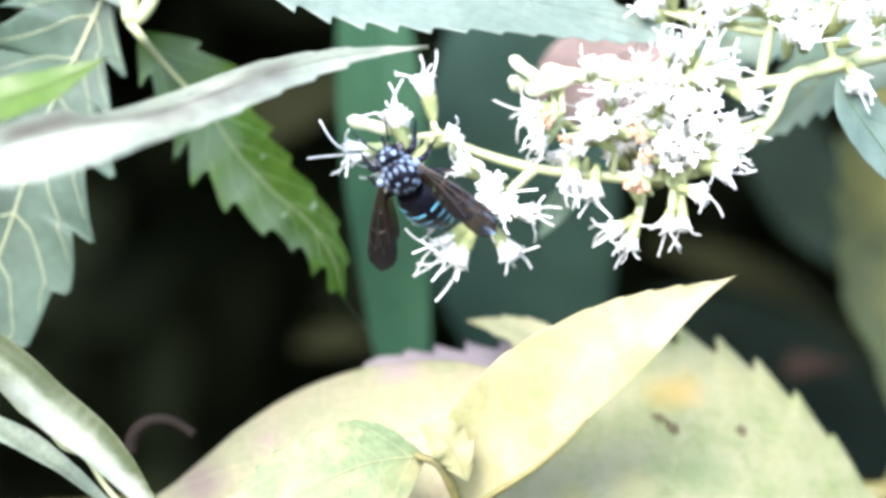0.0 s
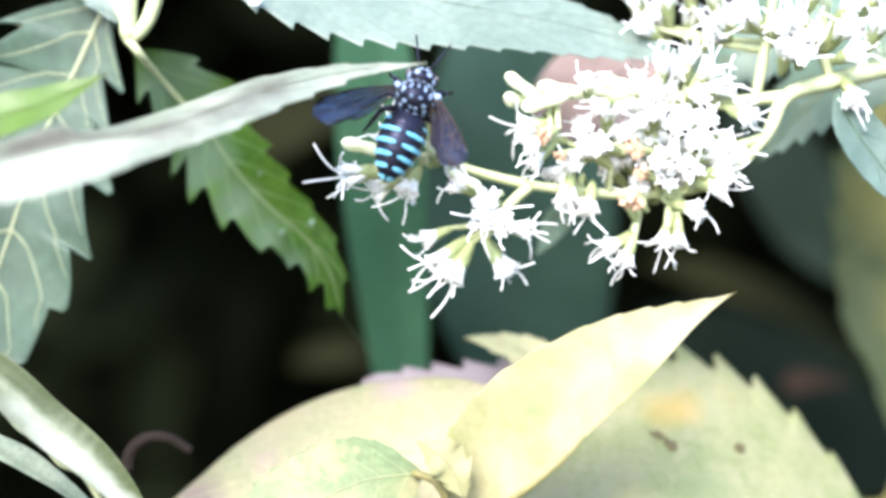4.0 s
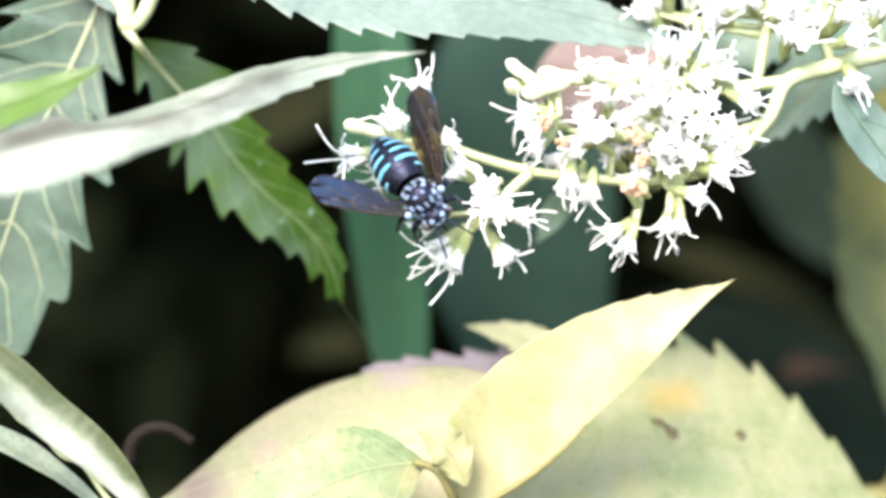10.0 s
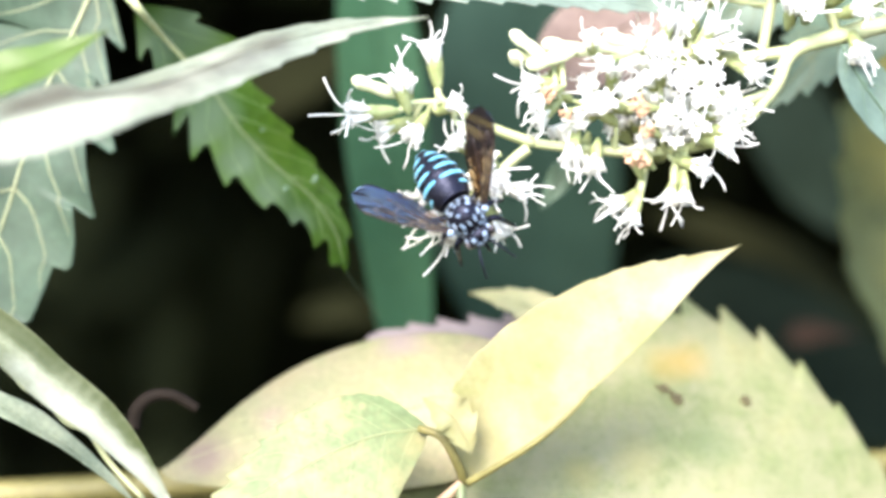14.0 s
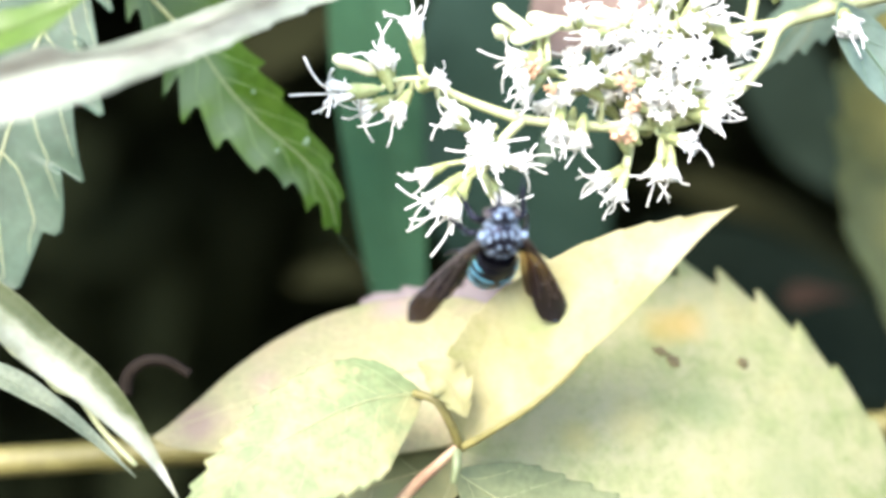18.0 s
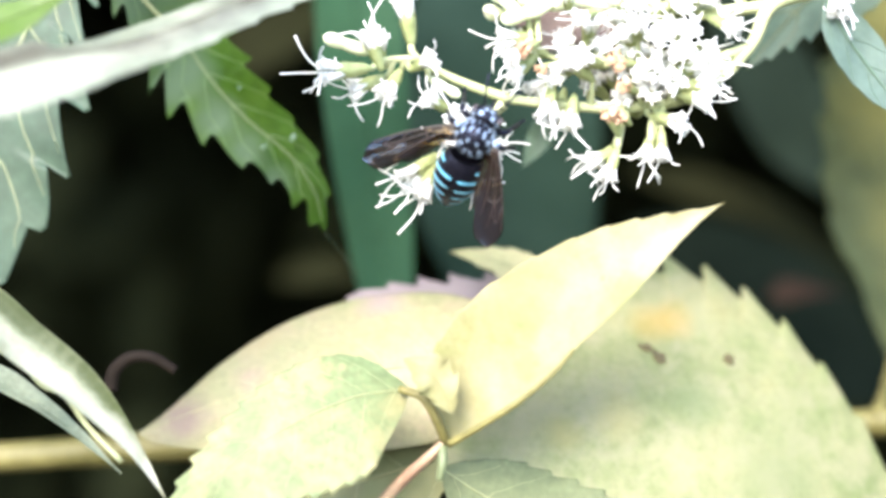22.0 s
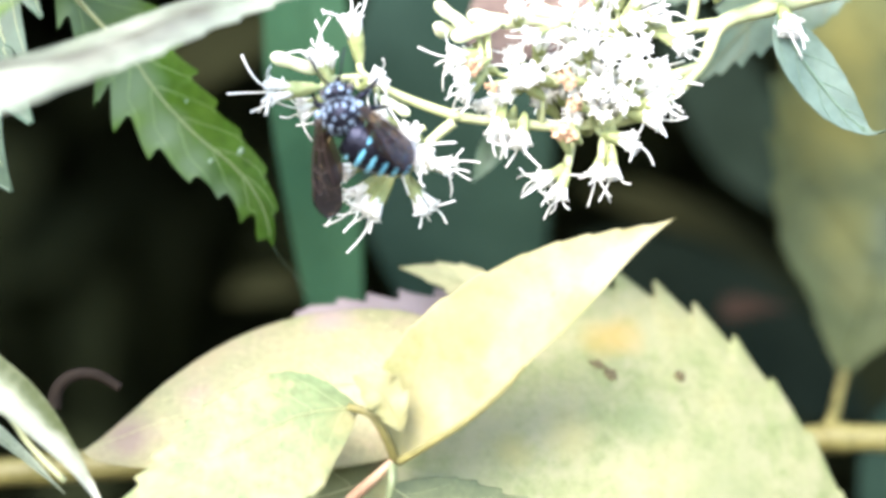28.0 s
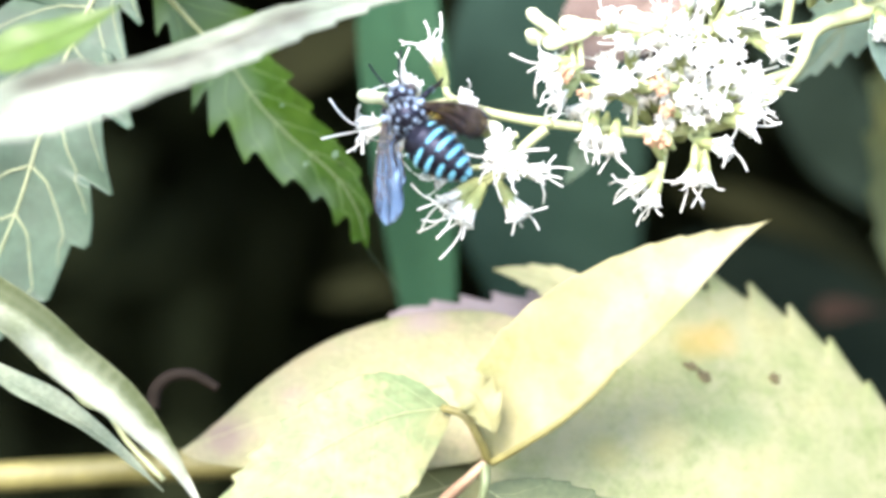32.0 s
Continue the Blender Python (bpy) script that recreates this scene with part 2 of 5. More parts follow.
def tube(points, r0, r1, n=10, sides=7, verts=None, faces=None, cap=True, knob=0):
    """A tapered round stalk along the points, added to verts and faces."""
    verts = [] if verts is None else verts
    faces = [] if faces is None else faces
    ps = spline(points, n)
    base = len(verts)
    side = None
    for i, p in enumerate(ps):
        t = (ps[min(i + 1, n)] - ps[max(i - 1, 0)]).normalized()
        if side is None:
            side = t.orthogonal().normalized()
        side = (side - t * side.dot(t)).normalized()
        up = t.cross(side)
        r = r0 + (r1 - r0) * i / n
        if i < knob:
            r *= math.sin(math.pi / 2 * (i + 0.5) / knob) ** 0.6
        for k in range(sides):
            a = 2 * math.pi * k / sides
            verts.append(p + side * (r * math.cos(a)) + up * (r * math.sin(a)))
    for i in range(n):
        for k in range(sides):
            a, b = base + i * sides + k, base + i * sides + (k + 1) % sides
            faces.append((a, b, b + sides, a + sides))
    if cap:
        faces.append(tuple(base + k for k in range(sides))[::-1])
        faces.append(tuple(base + n * sides + k for k in range(sides)))
    return verts, faces


def stalk(name, points, r0, r1, mat, parent=None, n=14, label="", category="stem", sides=9, knob=0):
    """A stem in millimetres; a thing of its own, or a part of its parent."""
    origin = mm(points[0])
    v, f = tube([mm(p) - origin for p in points], r0 * 0.001, r1 * 0.001, n, sides, knob=knob)
    me = mesh_of(name, v, f, [mat])
    if parent is None:
        ob = new(name, me)
        ob.location = origin
        return tagged(ob, label, category)
    v = [q + origin - parent.location for q in v]
    return part(name, mesh_of(name, v, f, [mat]), parent, label)


def leaf(label, rib, half, face, mat, rib_mat=None, teeth=14, tooth=0.12, fold=0.1, curl=0.0, widest=0.4, point=1.1, veins=7,
         wave=0.15, rib_r=0.3, group="", face2=None, rows=0, category="leaf", name="leaf", blunt=0.75, back=False, sides=(1.0, 1.0), widest2=None, point2=None, vein_mat=None):
    """A toothed leaf along its rib (mm). half: width of its left and right side; face: the way its upper side looks."""
    rib_mat = rib_mat or M_RIB
    origin = mm(rib[0])
    thing = new(name, None)
    thing.location = origin
    tagged(thing, label, category, group)
    n = rows or max(40, teeth * 9)
    ps = spline([mm(p) - origin for p in rib], n)
    cols = 7
    steps = (0.0, 0.3, 0.55, 0.74, 0.85, 0.92, 0.965, 1.0)
    zone = min(0.85, 0.05 + 1.3 * tooth)
    f1, f2 = Vector(face).normalized(), Vector(face2 or face).normalized()
    ph = random.uniform(0, 6.28)
    top, frames = [], []
    hl, hr = half
    for i, p in enumerate(ps):
        s = i / n
        t = (ps[min(i + 1, n)] - ps[max(i - 1, 0)]).normalized()
        nor = f1.lerp(f2, s)
        nor = (nor - t * nor.dot(t)).normalized()
        side = nor.cross(t)
        ws = []
        for wi, po in ((widest, point), (widest2 or widest, point2 or point)):
            ws.append(math.sin(math.pi / 2 * s / wi) ** blunt if s < wi else max(0.0, math.cos(math.pi / 2 * (s - wi) / (1 - wi))) ** po)
        frames.append((p, t, nor, side, ws[0]))
        row = []
        for j in range(-cols, cols + 1):
            u = math.copysign(steps[abs(j)], j)
            h = (hl if u > 0 else hr) * 0.001
            w = ws[0 if u > 0 else 1]
            saw = (s * teeth + (0.3 if u < 0 else 0.0)) % 1.0
            if back:
                saw = 1 - saw
            saw = (saw / 0.85) ** 1.5 if saw < 0.85 else (1 - saw) / 0.15
            size = (0.65 + 0.35 * math.sin(7 * s + ph)) * sides[0 if u > 0 else 1]
            edge = max(0.0, (abs(u) - 1 + zone) / zone) ** 1.4
            d = h * w * abs(u) + (h * tooth * (saw - 0.35) * min(1, 2.5 * w) * edge * size if teeth else 0)
            fwd = h * tooth * 0.6 * saw * edge * size * min(1, 2.5 * w) * (-1 if back else 1) if teeth else 0
            rise = h * w * (fold * abs(u) + curl * u * u) + h * wave * 0.5 * w * abs(u) * math.sin(s * 13 + ph + (2 if u > 0 else 0))
            rise += 0.00012 * noise.noise(p * 400 + Vector((u * 2, ph, 0)))
            row.append(p + side * (d if u > 0 else -d) + nor * rise + t * fwd)
        top.append(row)
    wd = 2 * cols + 1
    verts = [v for row in top for v in row]
    count = len(verts)
    for i, row in enumerate(top):
        nor = frames[i][2]
        for j, v in enumerate(row):
            verts.append(v - nor * (0.00028 - 0.00018 * abs(j - cols) / cols))
    faces = []
    for i in range(n):
        for j in range(wd - 1):
            a = i * wd + j
            faces.append((a, a + wd, a + wd + 1, a + 1))
            faces.append((count + a, count + a + 1, count + a + wd + 1, count + a + wd))
        a, b = i * wd, i * wd + wd - 1
        faces.append((a, count + a, count + a + wd, a + wd))
        faces.append((b, b + wd, count + b + wd, count + b))
    faces.append(tuple(range(wd)) + tuple(count + k for k in reversed(range(wd))))
    part("blade", mesh_of("blade", verts, faces, [mat]), thing)
    if rib_r:
        v, f = tube([fr[0] + fr[2] * 0.00005 for fr in frames[::max(1, n // 12)]], rib_r * 0.001, rib_r * 0.00025, 24, 7)
        part("midrib", mesh_of("midrib", v, f, [rib_mat]), thing)
    if veins:
        for number in range(veins):
            i0 = int(n * (0.06 + 0.80 * number / veins))
            i1 = min(n, i0 + int(n * 0.2))
            for u0 in (1, -1):
                pts = []
                for q in (0, 0.14, 0.28, 0.42, 0.56, 0.7, 0.82, 0.92):
                    ii = min(n, int(i0 + (i1 - i0) * q ** 1.3))
                    k0 = max(k for k in range(cols) if steps[k] <= q)
                    a = top[ii][cols + u0 * k0]
                    b = top[ii][cols + u0 * (k0 + 1)]
                    pts.append(a.lerp(b, (q - steps[k0]) / (steps[k0 + 1] - steps[k0])) + frames[ii][2] * (rib_r * 0.0001))
                v, f = tube(pts, rib_r * 0.00036, rib_r * 0.00012, 14, 5)
                part("vein", mesh_of("vein", v, f, [vein_mat or rib_mat]), thing)
    return thing


def off(p, base):
    """A place in a leaf's own space, in millimetres."""
    return tuple(a - b for a, b in zip(p, base))


def ball(rx, ry, rz, c=(0, 0, 0), nu=18, nv=12, taper=0.0):
    v, f = [], []
    for i in range(nv + 1):
        a = math.pi * i / nv
        for k in range(nu):
            b = 2 * math.pi * k / nu
            x = math.cos(a)
            s = math.sin(a) * (1 + taper * x)
            v.append(Vector((c[0] + rx * x, c[1] + ry * s * math.cos(b), c[2] + rz * s * math.sin(b))) * 0.001)
    for i in range(nv):
        for k in range(nu):
            p, q = i * nu + k, i * nu + (k + 1) % nu
            f.append((p, p + nu, q + nu, q))
    return v, f


# ---- flower heads ----
def lathe(profile, sides, axis_pts=None):
    """Round body along +z from (radius, height) pairs."""
    v, f = [], []
    for r, z in profile:
        for k in range(sides):
            a = 2 * math.pi * k / sides
            v.append(Vector((r * math.cos(a), r * math.sin(a), z)))
    for i in range(len(profile) - 1):
        for k in range(sides):
            a, b = i * sides + k, i * sides + (k + 1) % sides
            f.append((a, b, b + sides, a + sides))
    f.append(tuple(range(sides))[::-1])
    f.append(tuple((len(profile) - 1) * sides + k for k in range(sides)))
    return v, f


def involucre_mesh(rng, closed):
    """Overlapping bracts wrapped round the base of a flower head, 1 mm = 0.001."""
    v, f = lathe([(r * 0.001, z * 0.001) for r, z in ((0.22, -0.3), (0.42, 0.2), (0.58, 0.9), (0.68, 1.7), (0.72, 2.5), (0.62, 3.1), (0.2, 3.3))], 10)
    for k in range(11):
        a0 = k * 2.4
        z0 = 0.1 + 0.17 * k
        ln = 1.5 + 0.05 * k
        base = len(v)
        for i in range(5):
            s = i / 4
            z = z0 + ln * s
            w = 0.42 * math.sin(math.pi * min(0.97, 0.2 + 0.8 * s)) ** 0.7
            r = 0.72 * min(1, 0.6 + 0.18 * z) + 0.06 + 0.12 * s * s
            for q in (-1, 0, 1):
                a = a0 + q * w / r
                v.append(Vector((r * math.cos(a), r * math.sin(a), z)) * 0.001 * (1 if q else 1.02))
        for i in range(4):
            for q in range(2):
                p = base + i * 3 + q
                f.append((p, p + 1, p + 4, p + 3))
    return mesh_of("involucre", v, f, [M_BRACT])


def corolla_mesh(rng):
    """Five stout white trumpets packed together, each with short flared lobes."""
    v, f = [], []
    for k in range(5):
        a = k * 1.257 + rng.uniform(-0.3, 0.3)
        lean = 0.3 if k else 0.05
        b0 = Vector((0.38 * math.cos(a), 0.38 * math.sin(a), 2.3)) * 0.001 * (1 if k else 0.999)
        d = Vector((lean * math.cos(a), lean * math.sin(a), 1)).normalized()
        tip = b0 + d * (0.0019 + rng.uniform(0, 0.0006))
        tube([b0, b0.lerp(tip, 0.5), tip], 0.00030, 0.00046, 3, 7, v, f)
        s1 = d.orthogonal().normalized()
        s2 = d.cross(s1)
        for q in range(5):
            b = q * 1.257 + rng.uniform(-0.2, 0.2)
            out = s1 * math.cos(b) + s2 * math.sin(b)
            wd = d.cross(out)
            i0 = len(v)
            ln = rng.uniform(0.00025, 0.00042)
            for s, w, h in ((0.0, 0.6, -0.3), (0.6, 0.5, 0.5), (1.0, 0.08, 0.5)):
                c = tip + out * (0.00036 + ln * s) + d * (0.0003 * h)
                v.extend((c + wd * (0.00045 * w), c + d * 0.00007, c - wd * (0.00045 * w), c - d * 0.00007))
            for r in range(2):
                for e in range(4):
                    p, p2 = i0 + r * 4 + e, i0 + r * 4 + (e + 1) % 4
                    f.append((p, p2, p2 + 4, p + 4))
    return mesh_of("corolla", v, f, [M_PETAL])


def style_mesh(rng, long=1.0):
    """One long, bowed thread that stands out of the flower, blunt at its end."""
    bow = rng.uniform(0.1, 0.5)
    hook = rng.uniform(-0.1, 0.4)
    ln = 0.0030 * long
    v, f = tube([Vector((x * ln, y * ln, z * ln)) for x, y, z in ((0, 0, 0), (0.02, 0, 0.35), (bow * 0.45, 0.04, 0.68), (bow + hook * 0.3, rng.uniform(-0.1, 0.1), 0.97))], 0.00008, 0.000105, 8, 6)
    return mesh_of("style", v, f, [M_PETAL])


def bud_mesh():
    v, f = lathe([(r * 0.001, z * 0.001) for r, z in ((0.2, -0.2), (0.5, 0.3), (0.7, 1.1), (0.68, 2.0), (0.6, 2.8), (0.72, 3.5), (0.74, 4.1), (0.5, 4.7), (0.12, 4.95))], 10)
    for i, q in enumerate(v):
        q.x *= 1 + 0.10 * math.sin(i * 2.1)
    return mesh_of("bud", v, f, [M_BUD])


rng = random.Random(4)
INVOLUCRES = [involucre_mesh(rng, 0) for _ in range(2)]
COROLLAS = [corolla_mesh(rng) for _ in range(4)]
STYLES = [style_mesh(rng, s) for s in (0.7, 0.85, 0.95, 1.05, 1.15, 1.3)]
BUD = bud_mesh()
DRY = []
for _me in COROLLAS[:2]:
    _d = _me.copy()
    _d.materials.clear()
    _d.materials.append(M_ORANGE)
    DRY.append(_d)


def aim(p, d, spin, size):
    q = Vector(d).to_track_quat("Z", "Y").to_matrix().to_4x4()
    return Matrix.Translation(p) @ q @ Matrix.Rotation(spin, 4, "Z") @ Matrix.Diagonal((size, size, size, 1))


def head(parent, base, tip, kind="open", size=1.0, fork=None, threads=5):
    """One flower head from base towards tip (mm): open, bud or dry. fork: where its stalk leaves the branch."""
    o = parent.location
    b = mm(base) - o
    d = mm(tip) - mm(base)
    spin = rng.uniform(0, 6.28)
    if kind == "bud":
        ob = part("closed_flower_head", BUD, parent, "cream closed bud")
        ob.matrix_local = aim(b, d, spin, size)
    else:
        ob = part("flower_head", rng.choice(INVOLUCRES), parent)
        ob.matrix_local = aim(b, d, spin, size)
        c = part("corolla", rng.choice(DRY if kind == "dry" else COROLLAS), ob, "withered orange-brown corolla" if kind == "dry" else "")
        if kind == "open":
            for k in range(threads):
                a = k * 6.28 / threads + rng.uniform(-0.4, 0.4)
                lean = rng.uniform(0.3, 1.9)
                th = part("style", rng.choice(STYLES), ob)
                th.matrix_local = aim(Vector((0.0003 * math.cos(a), 0.0003 * math.sin(a), 0.0041)), Vector((lean * math.cos(a), lean * math.sin(a), 1)), rng.uniform(0, 6.28), 1.0)
    if fork is not None:
        a = mm(fork) - o
        v, f = tube([a, a.lerp(b, 0.5) + Vector((0, 0, -0.0004)), b], 0.00035, 0.00028, 6, 7)
        part("pedicel", mesh_of("pedicel", v, f, [M_STEM]), parent)
    return ob


def cluster(label, origin, name="flower_cluster"):
    ob = new(name, None)
    ob.location = mm(origin)
    return tagged(ob, label, "flower", "white flower clusters")


# ---- ground and thicket ----
def ground_sheet():
    n, size = 60, 60.0
    v, f = [], []
    for i in range(n + 1):
        for j in range(n + 1):
            a, b = i / n * 2 - 1, j / n * 2 - 1
            x, y = size * a * abs(a) ** 2, size * b * abs(b) ** 2
            v.append(Vector((x, y, 0.02 * noise.noise(Vector((x * 3, y * 3, 0))))))
    for i in range(n):
        for j in range(n):
            a = i * (n + 1) + j
            f.append((a, a + n + 1, a + n + 2, a + 1))
    ob = new("ground", mesh_of("ground", v, f, [M_SOIL]))
    tagged(ob, "dark soil and leaf litter under the bushes", "ground", kind="structure")


def thicket(name, label, count, box, size, mat, seed, hang=0.6, shell=False):
    """Many small pointed leaves, as one mass."""
    r = random.Random(seed)
    v, f = [], []
    (x0, x1), (y0, y1), (z0, z1) = box
    for _ in range(count):
        c = Vector((r.uniform(x0, x1), r.uniform(y0, y1), r.uniform(z0, z1)))
        if shell:
            # round the outside of the bush: behind its wall, or on its top
            a = radians(r.uniform(-100, 100))
            if r.random() < 0.5:
                k = r.uniform(1.02, 1.14)
                c = Vector((1.24 * k * math.sin(a), 0.2 + 1.2 * k * math.cos(a), c.z))
            else:
                a, k = r.uniform(0, 6.283), math.sqrt(r.random())
                c = Vector((1.45 * k * math.cos(a), 0.82 + 0.74 * k * math.sin(a), 1.12 - 0.25 * k ** 4 * (math.sin(a) + 1) / 2 + r.uniform(-0.05, 0.07)))
        d = Vector((r.uniform(-1, 1), r.uniform(-1, 0.4), r.uniform(-1, 0.5) - hang * 0.3)).normalized()
        nor = Vector((r.uniform(-0.6, 0.6), r.uniform(-1, 0), r.uniform(0, 1)))
        s = d.cross(nor).normalized()
        up = s.cross(d)
        ln = size * r.uniform(0.6, 1.3)
        w = ln * r.uniform(0.18, 0.28)
        i = len(v)
        for q, k, h in ((0, 0.1, 0), (0.3, 0.9, 0.05), (0.6, 0.85, 0.04), (1, 0.03, -0.1)):
            p = c + d * (ln * q) + up * (h * ln)
            v.extend((p + s * (w * k) + up * (0.15 * w), p, p - s * (w * k) + up * (0.15 * w)))
        for a in range(3):
            for b in range(2):
                p = i + a * 3 + b
                f.append((p, p + 1, p + 4, p + 3))
    ob = new(name, mesh_of(name, v, f, [mat]))
    return tagged(ob, label, "bush", kind="stuff")


def shading_hedge_core():
    """The dense, dark inside of the bushes: a bay round the back of the flowers, and an added roof."""
    v, f = [], []
    n, m = 60, 18
    for i in range(n + 1):
        a = radians(-100 + 200 * i / n)
        for j in range(m + 1):
            x, y, z = 1.15 * math.sin(a), 0.2 + 1.1 * math.cos(a), 1.05 * j / m
            bump = noise.noise(Vector((x * 5, y * 5, z * 5))) * 0.07
            v.append(Vector((x + bump, y + bump, z)))
    for i in range(n):
        for j in range(m):
            a = i * (m + 1) + j
            f.append((a, a + m + 1, a + m + 2, a + 1))
    # unseen roof, added to keep daylight out of the bay
    base, k = len(v), 24
    for i in range(k + 1):
        for j in range(k + 1):
            p, q = 2 * i / k - 1, 2 * j / k - 1
            x, y = 1.45 * p * math.sqrt(1 - q * q / 2), 0.80 + 0.74 * q * math.sqrt(1 - p * p / 2)
            z = 1.0 + 0.06 * noise.noise(Vector((x * 4, y * 4, 3))) - 0.25 * (p * p + q * q) ** 2 * (q + 1) / 4
            v.append(Vector((x, y, z)))
    for i in range(k):
        for j in range(k):
            a = base + i * (k + 1) + j
            f.append((a, a + k + 1, a + k + 2, a + 1))
    ob = new("shading_hedge", mesh_of("shading_hedge", v, f, [M_BUSHSHADE]))
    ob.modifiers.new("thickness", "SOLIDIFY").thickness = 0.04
    tagged(ob, "dense dark inside of the bushes with an added shading roof", "bush", kind="stuff")


ground_sheet()
shading_hedge_core()
thicket("bush_leaves", "out-of-focus leaves of the bushes, shade in their colour", 2600, ((-0.9, 0.9), (0.5, 1.2), (0.05, 1.0)), 0.08, M_BUSHSHADE, 11)
# out of view, added to block the sky over the bay
thicket("shading_roof_leaves", "added leaf roof out of view, shading the bay", 1600, ((-1.0, 1.0), (0.08, 1.0), (0.9, 1.1)), 0.08, M_BUSHSHADE, 5)
# out of view, added to cover the shading bay from outside
thicket("bush_outer_leaves", "added green leaves round the unseen outside of the bushes", 7000, ((-1, 1), (0, 1), (0.02, 1.05)), 0.1, M_BUSH, 17, shell=True)

# ---- leaves behind the flowers ----
leaf("soft green leaf hanging straight down behind the flowers", ((-10.08, 40, 42.18), (-8.95, 40, 25.64), (-7.07, 40, 3.08), (-3.68, 40, -31.5)),
     (5.7, 5.7), (0.1, -1, 0.3), M_TEAL, M_TEAL, teeth=0, fold=0.15, widest=0.5, veins=0, rib_r=0.4, point=0.6, blunt=0.5)
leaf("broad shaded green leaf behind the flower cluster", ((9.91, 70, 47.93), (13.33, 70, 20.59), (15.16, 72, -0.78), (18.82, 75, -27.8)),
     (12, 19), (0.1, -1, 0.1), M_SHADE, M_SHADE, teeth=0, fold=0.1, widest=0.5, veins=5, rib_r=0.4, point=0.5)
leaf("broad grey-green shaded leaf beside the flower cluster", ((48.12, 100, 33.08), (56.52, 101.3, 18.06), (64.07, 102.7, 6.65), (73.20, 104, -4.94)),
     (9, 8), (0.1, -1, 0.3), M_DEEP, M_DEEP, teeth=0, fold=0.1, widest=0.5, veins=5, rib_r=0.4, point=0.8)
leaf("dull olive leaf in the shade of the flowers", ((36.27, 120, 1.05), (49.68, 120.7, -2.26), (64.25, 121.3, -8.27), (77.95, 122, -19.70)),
     (3.8, 3.6), (0.1, -1, 0.5), M_SHADEOLIVE, M_SHADEOLIVE, teeth=0, fold=0.1, widest=0.45, veins=0, rib_r=0.3)
leaf("very broad leaf deep in the bush, shade in its colour", ((39.93, 150, -10.04), (59.12, 150, -20.25), (79.60, 150, -32.82), (101.41, 150, -47.78)),
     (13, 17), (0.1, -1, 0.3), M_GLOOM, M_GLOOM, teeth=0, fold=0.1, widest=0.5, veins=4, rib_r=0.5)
OLIVE = (62.4, 44, -26.5)
M_OLIVE = material("olive_leaf", ((0.3, (0.036, 0.048, 0.019)), (0.7, (0.054, 0.066, 0.026))), 150, 0.6, 0.12, 0.2, fine=0.5, patches=(
    (off((65.17, 50, 21.06), OLIVE), 8.0, (0.112, 0.104, 0.028), 0.9), (off((63.53, 50, 8.57), OLIVE), 7.0, (0.108, 0.104, 0.030), 0.85),
    (off((63.72, 48, -5.51), OLIVE), 5.0, (0.092, 0.092, 0.028), 0.8), (off((64.88, 48, -13.32), OLIVE), 3.5, (0.074, 0.078, 0.028), 0.6),
    (off((73.19, 49, -7.21), OLIVE), 5.5, (0.046, 0.066, 0.050), 0.8), (off((77.85, 52, 10.13), OLIVE), 6.5, (0.048, 0.068, 0.054), 0.8)))
olive = leaf("large dull olive leaf with yellowed edges", (OLIVE, (64.6, 46, -20.5), (68.07, 48, -13.37), (72.73, 50, 2.22), (77.87, 52, 21.2), (83.79, 56, 47.22)),
     (20.0, 15.5), (-0.2, -1, 0.25), M_OLIVE, M_OLIVE, teeth=13, tooth=0.11, fold=0.12, widest=0.78, point=0.9, veins=6, rib_r=0.6, blunt=1.5, wave=0.2)
stalk("petiole", ((56.78, 30, -29.9), (58.6, 34, -28.9), (60.8, 40, -27.6), (63.0, 44.5, -24.4)), 0.9, 0.5, M_STEMOLD, olive, 14)
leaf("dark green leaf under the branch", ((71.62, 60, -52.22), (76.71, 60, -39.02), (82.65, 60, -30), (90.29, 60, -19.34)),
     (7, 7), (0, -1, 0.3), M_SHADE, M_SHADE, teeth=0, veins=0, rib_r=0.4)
leaf("brownish leaf deep in the bush, shade in its colour", ((-44.08, 140, 17.06), (-34.17, 140, 24.65), (-24.27, 140, 30.04), (-13.29, 140, 35.43)),
     (6, 6), (0.1, -1, 0.5), M_SHADEOLIVE, M_SHADEOLIVE, teeth=0, fold=0.1, widest=0.5, veins=0, rib_r=0.3)
leaf("brownish leaf deep in the bush, shade in its colour", ((-29.91, 150, -19.78), (-24.25, 150, -18.13), (-18.6, 150, -17.6), (-11.83, 150, -18.77)),
     (3, 3), (0.1, -1, 0.5), M_SHADEOLIVE, M_SHADEOLIVE, teeth=0, fold=0.1, widest=0.5, veins=0, rib_r=0.3)
leaf("rosy brown withered leaf behind the flowers", ((27.34, 22, 26.3), (21.13, 22, 23.2), (16.29, 22, 20.09), (12.15, 22, 15.6)),
     (6.2, 6.2), (0, -1, 0.3), M_ROSE, M_ROSE, teeth=0, fold=0.05, widest=0.45, point=0.6, veins=0, rib_r=0.3)
leaf("small reddish brown dead leaf", ((54.4, 85, -19.29), (59.45, 85, -18.46), (67.28, 85, -18.86)),
     (2.2, 1.8), (0, -1, 0.4), M_RUST, M_RUST, teeth=0, veins=0, rib_r=0.2, widest=0.25, point=1.5)
leaf("small grey-green leaf with a curved tip", ((14.98, 14, 7.36), (13.33, 14, 4.71), (11.14, 14, 1.13)),
     (1.6, 1.6), (0.2, -1, 0.3), M_GREY, M_GREY, teeth=0, veins=0, rib_r=0.15)
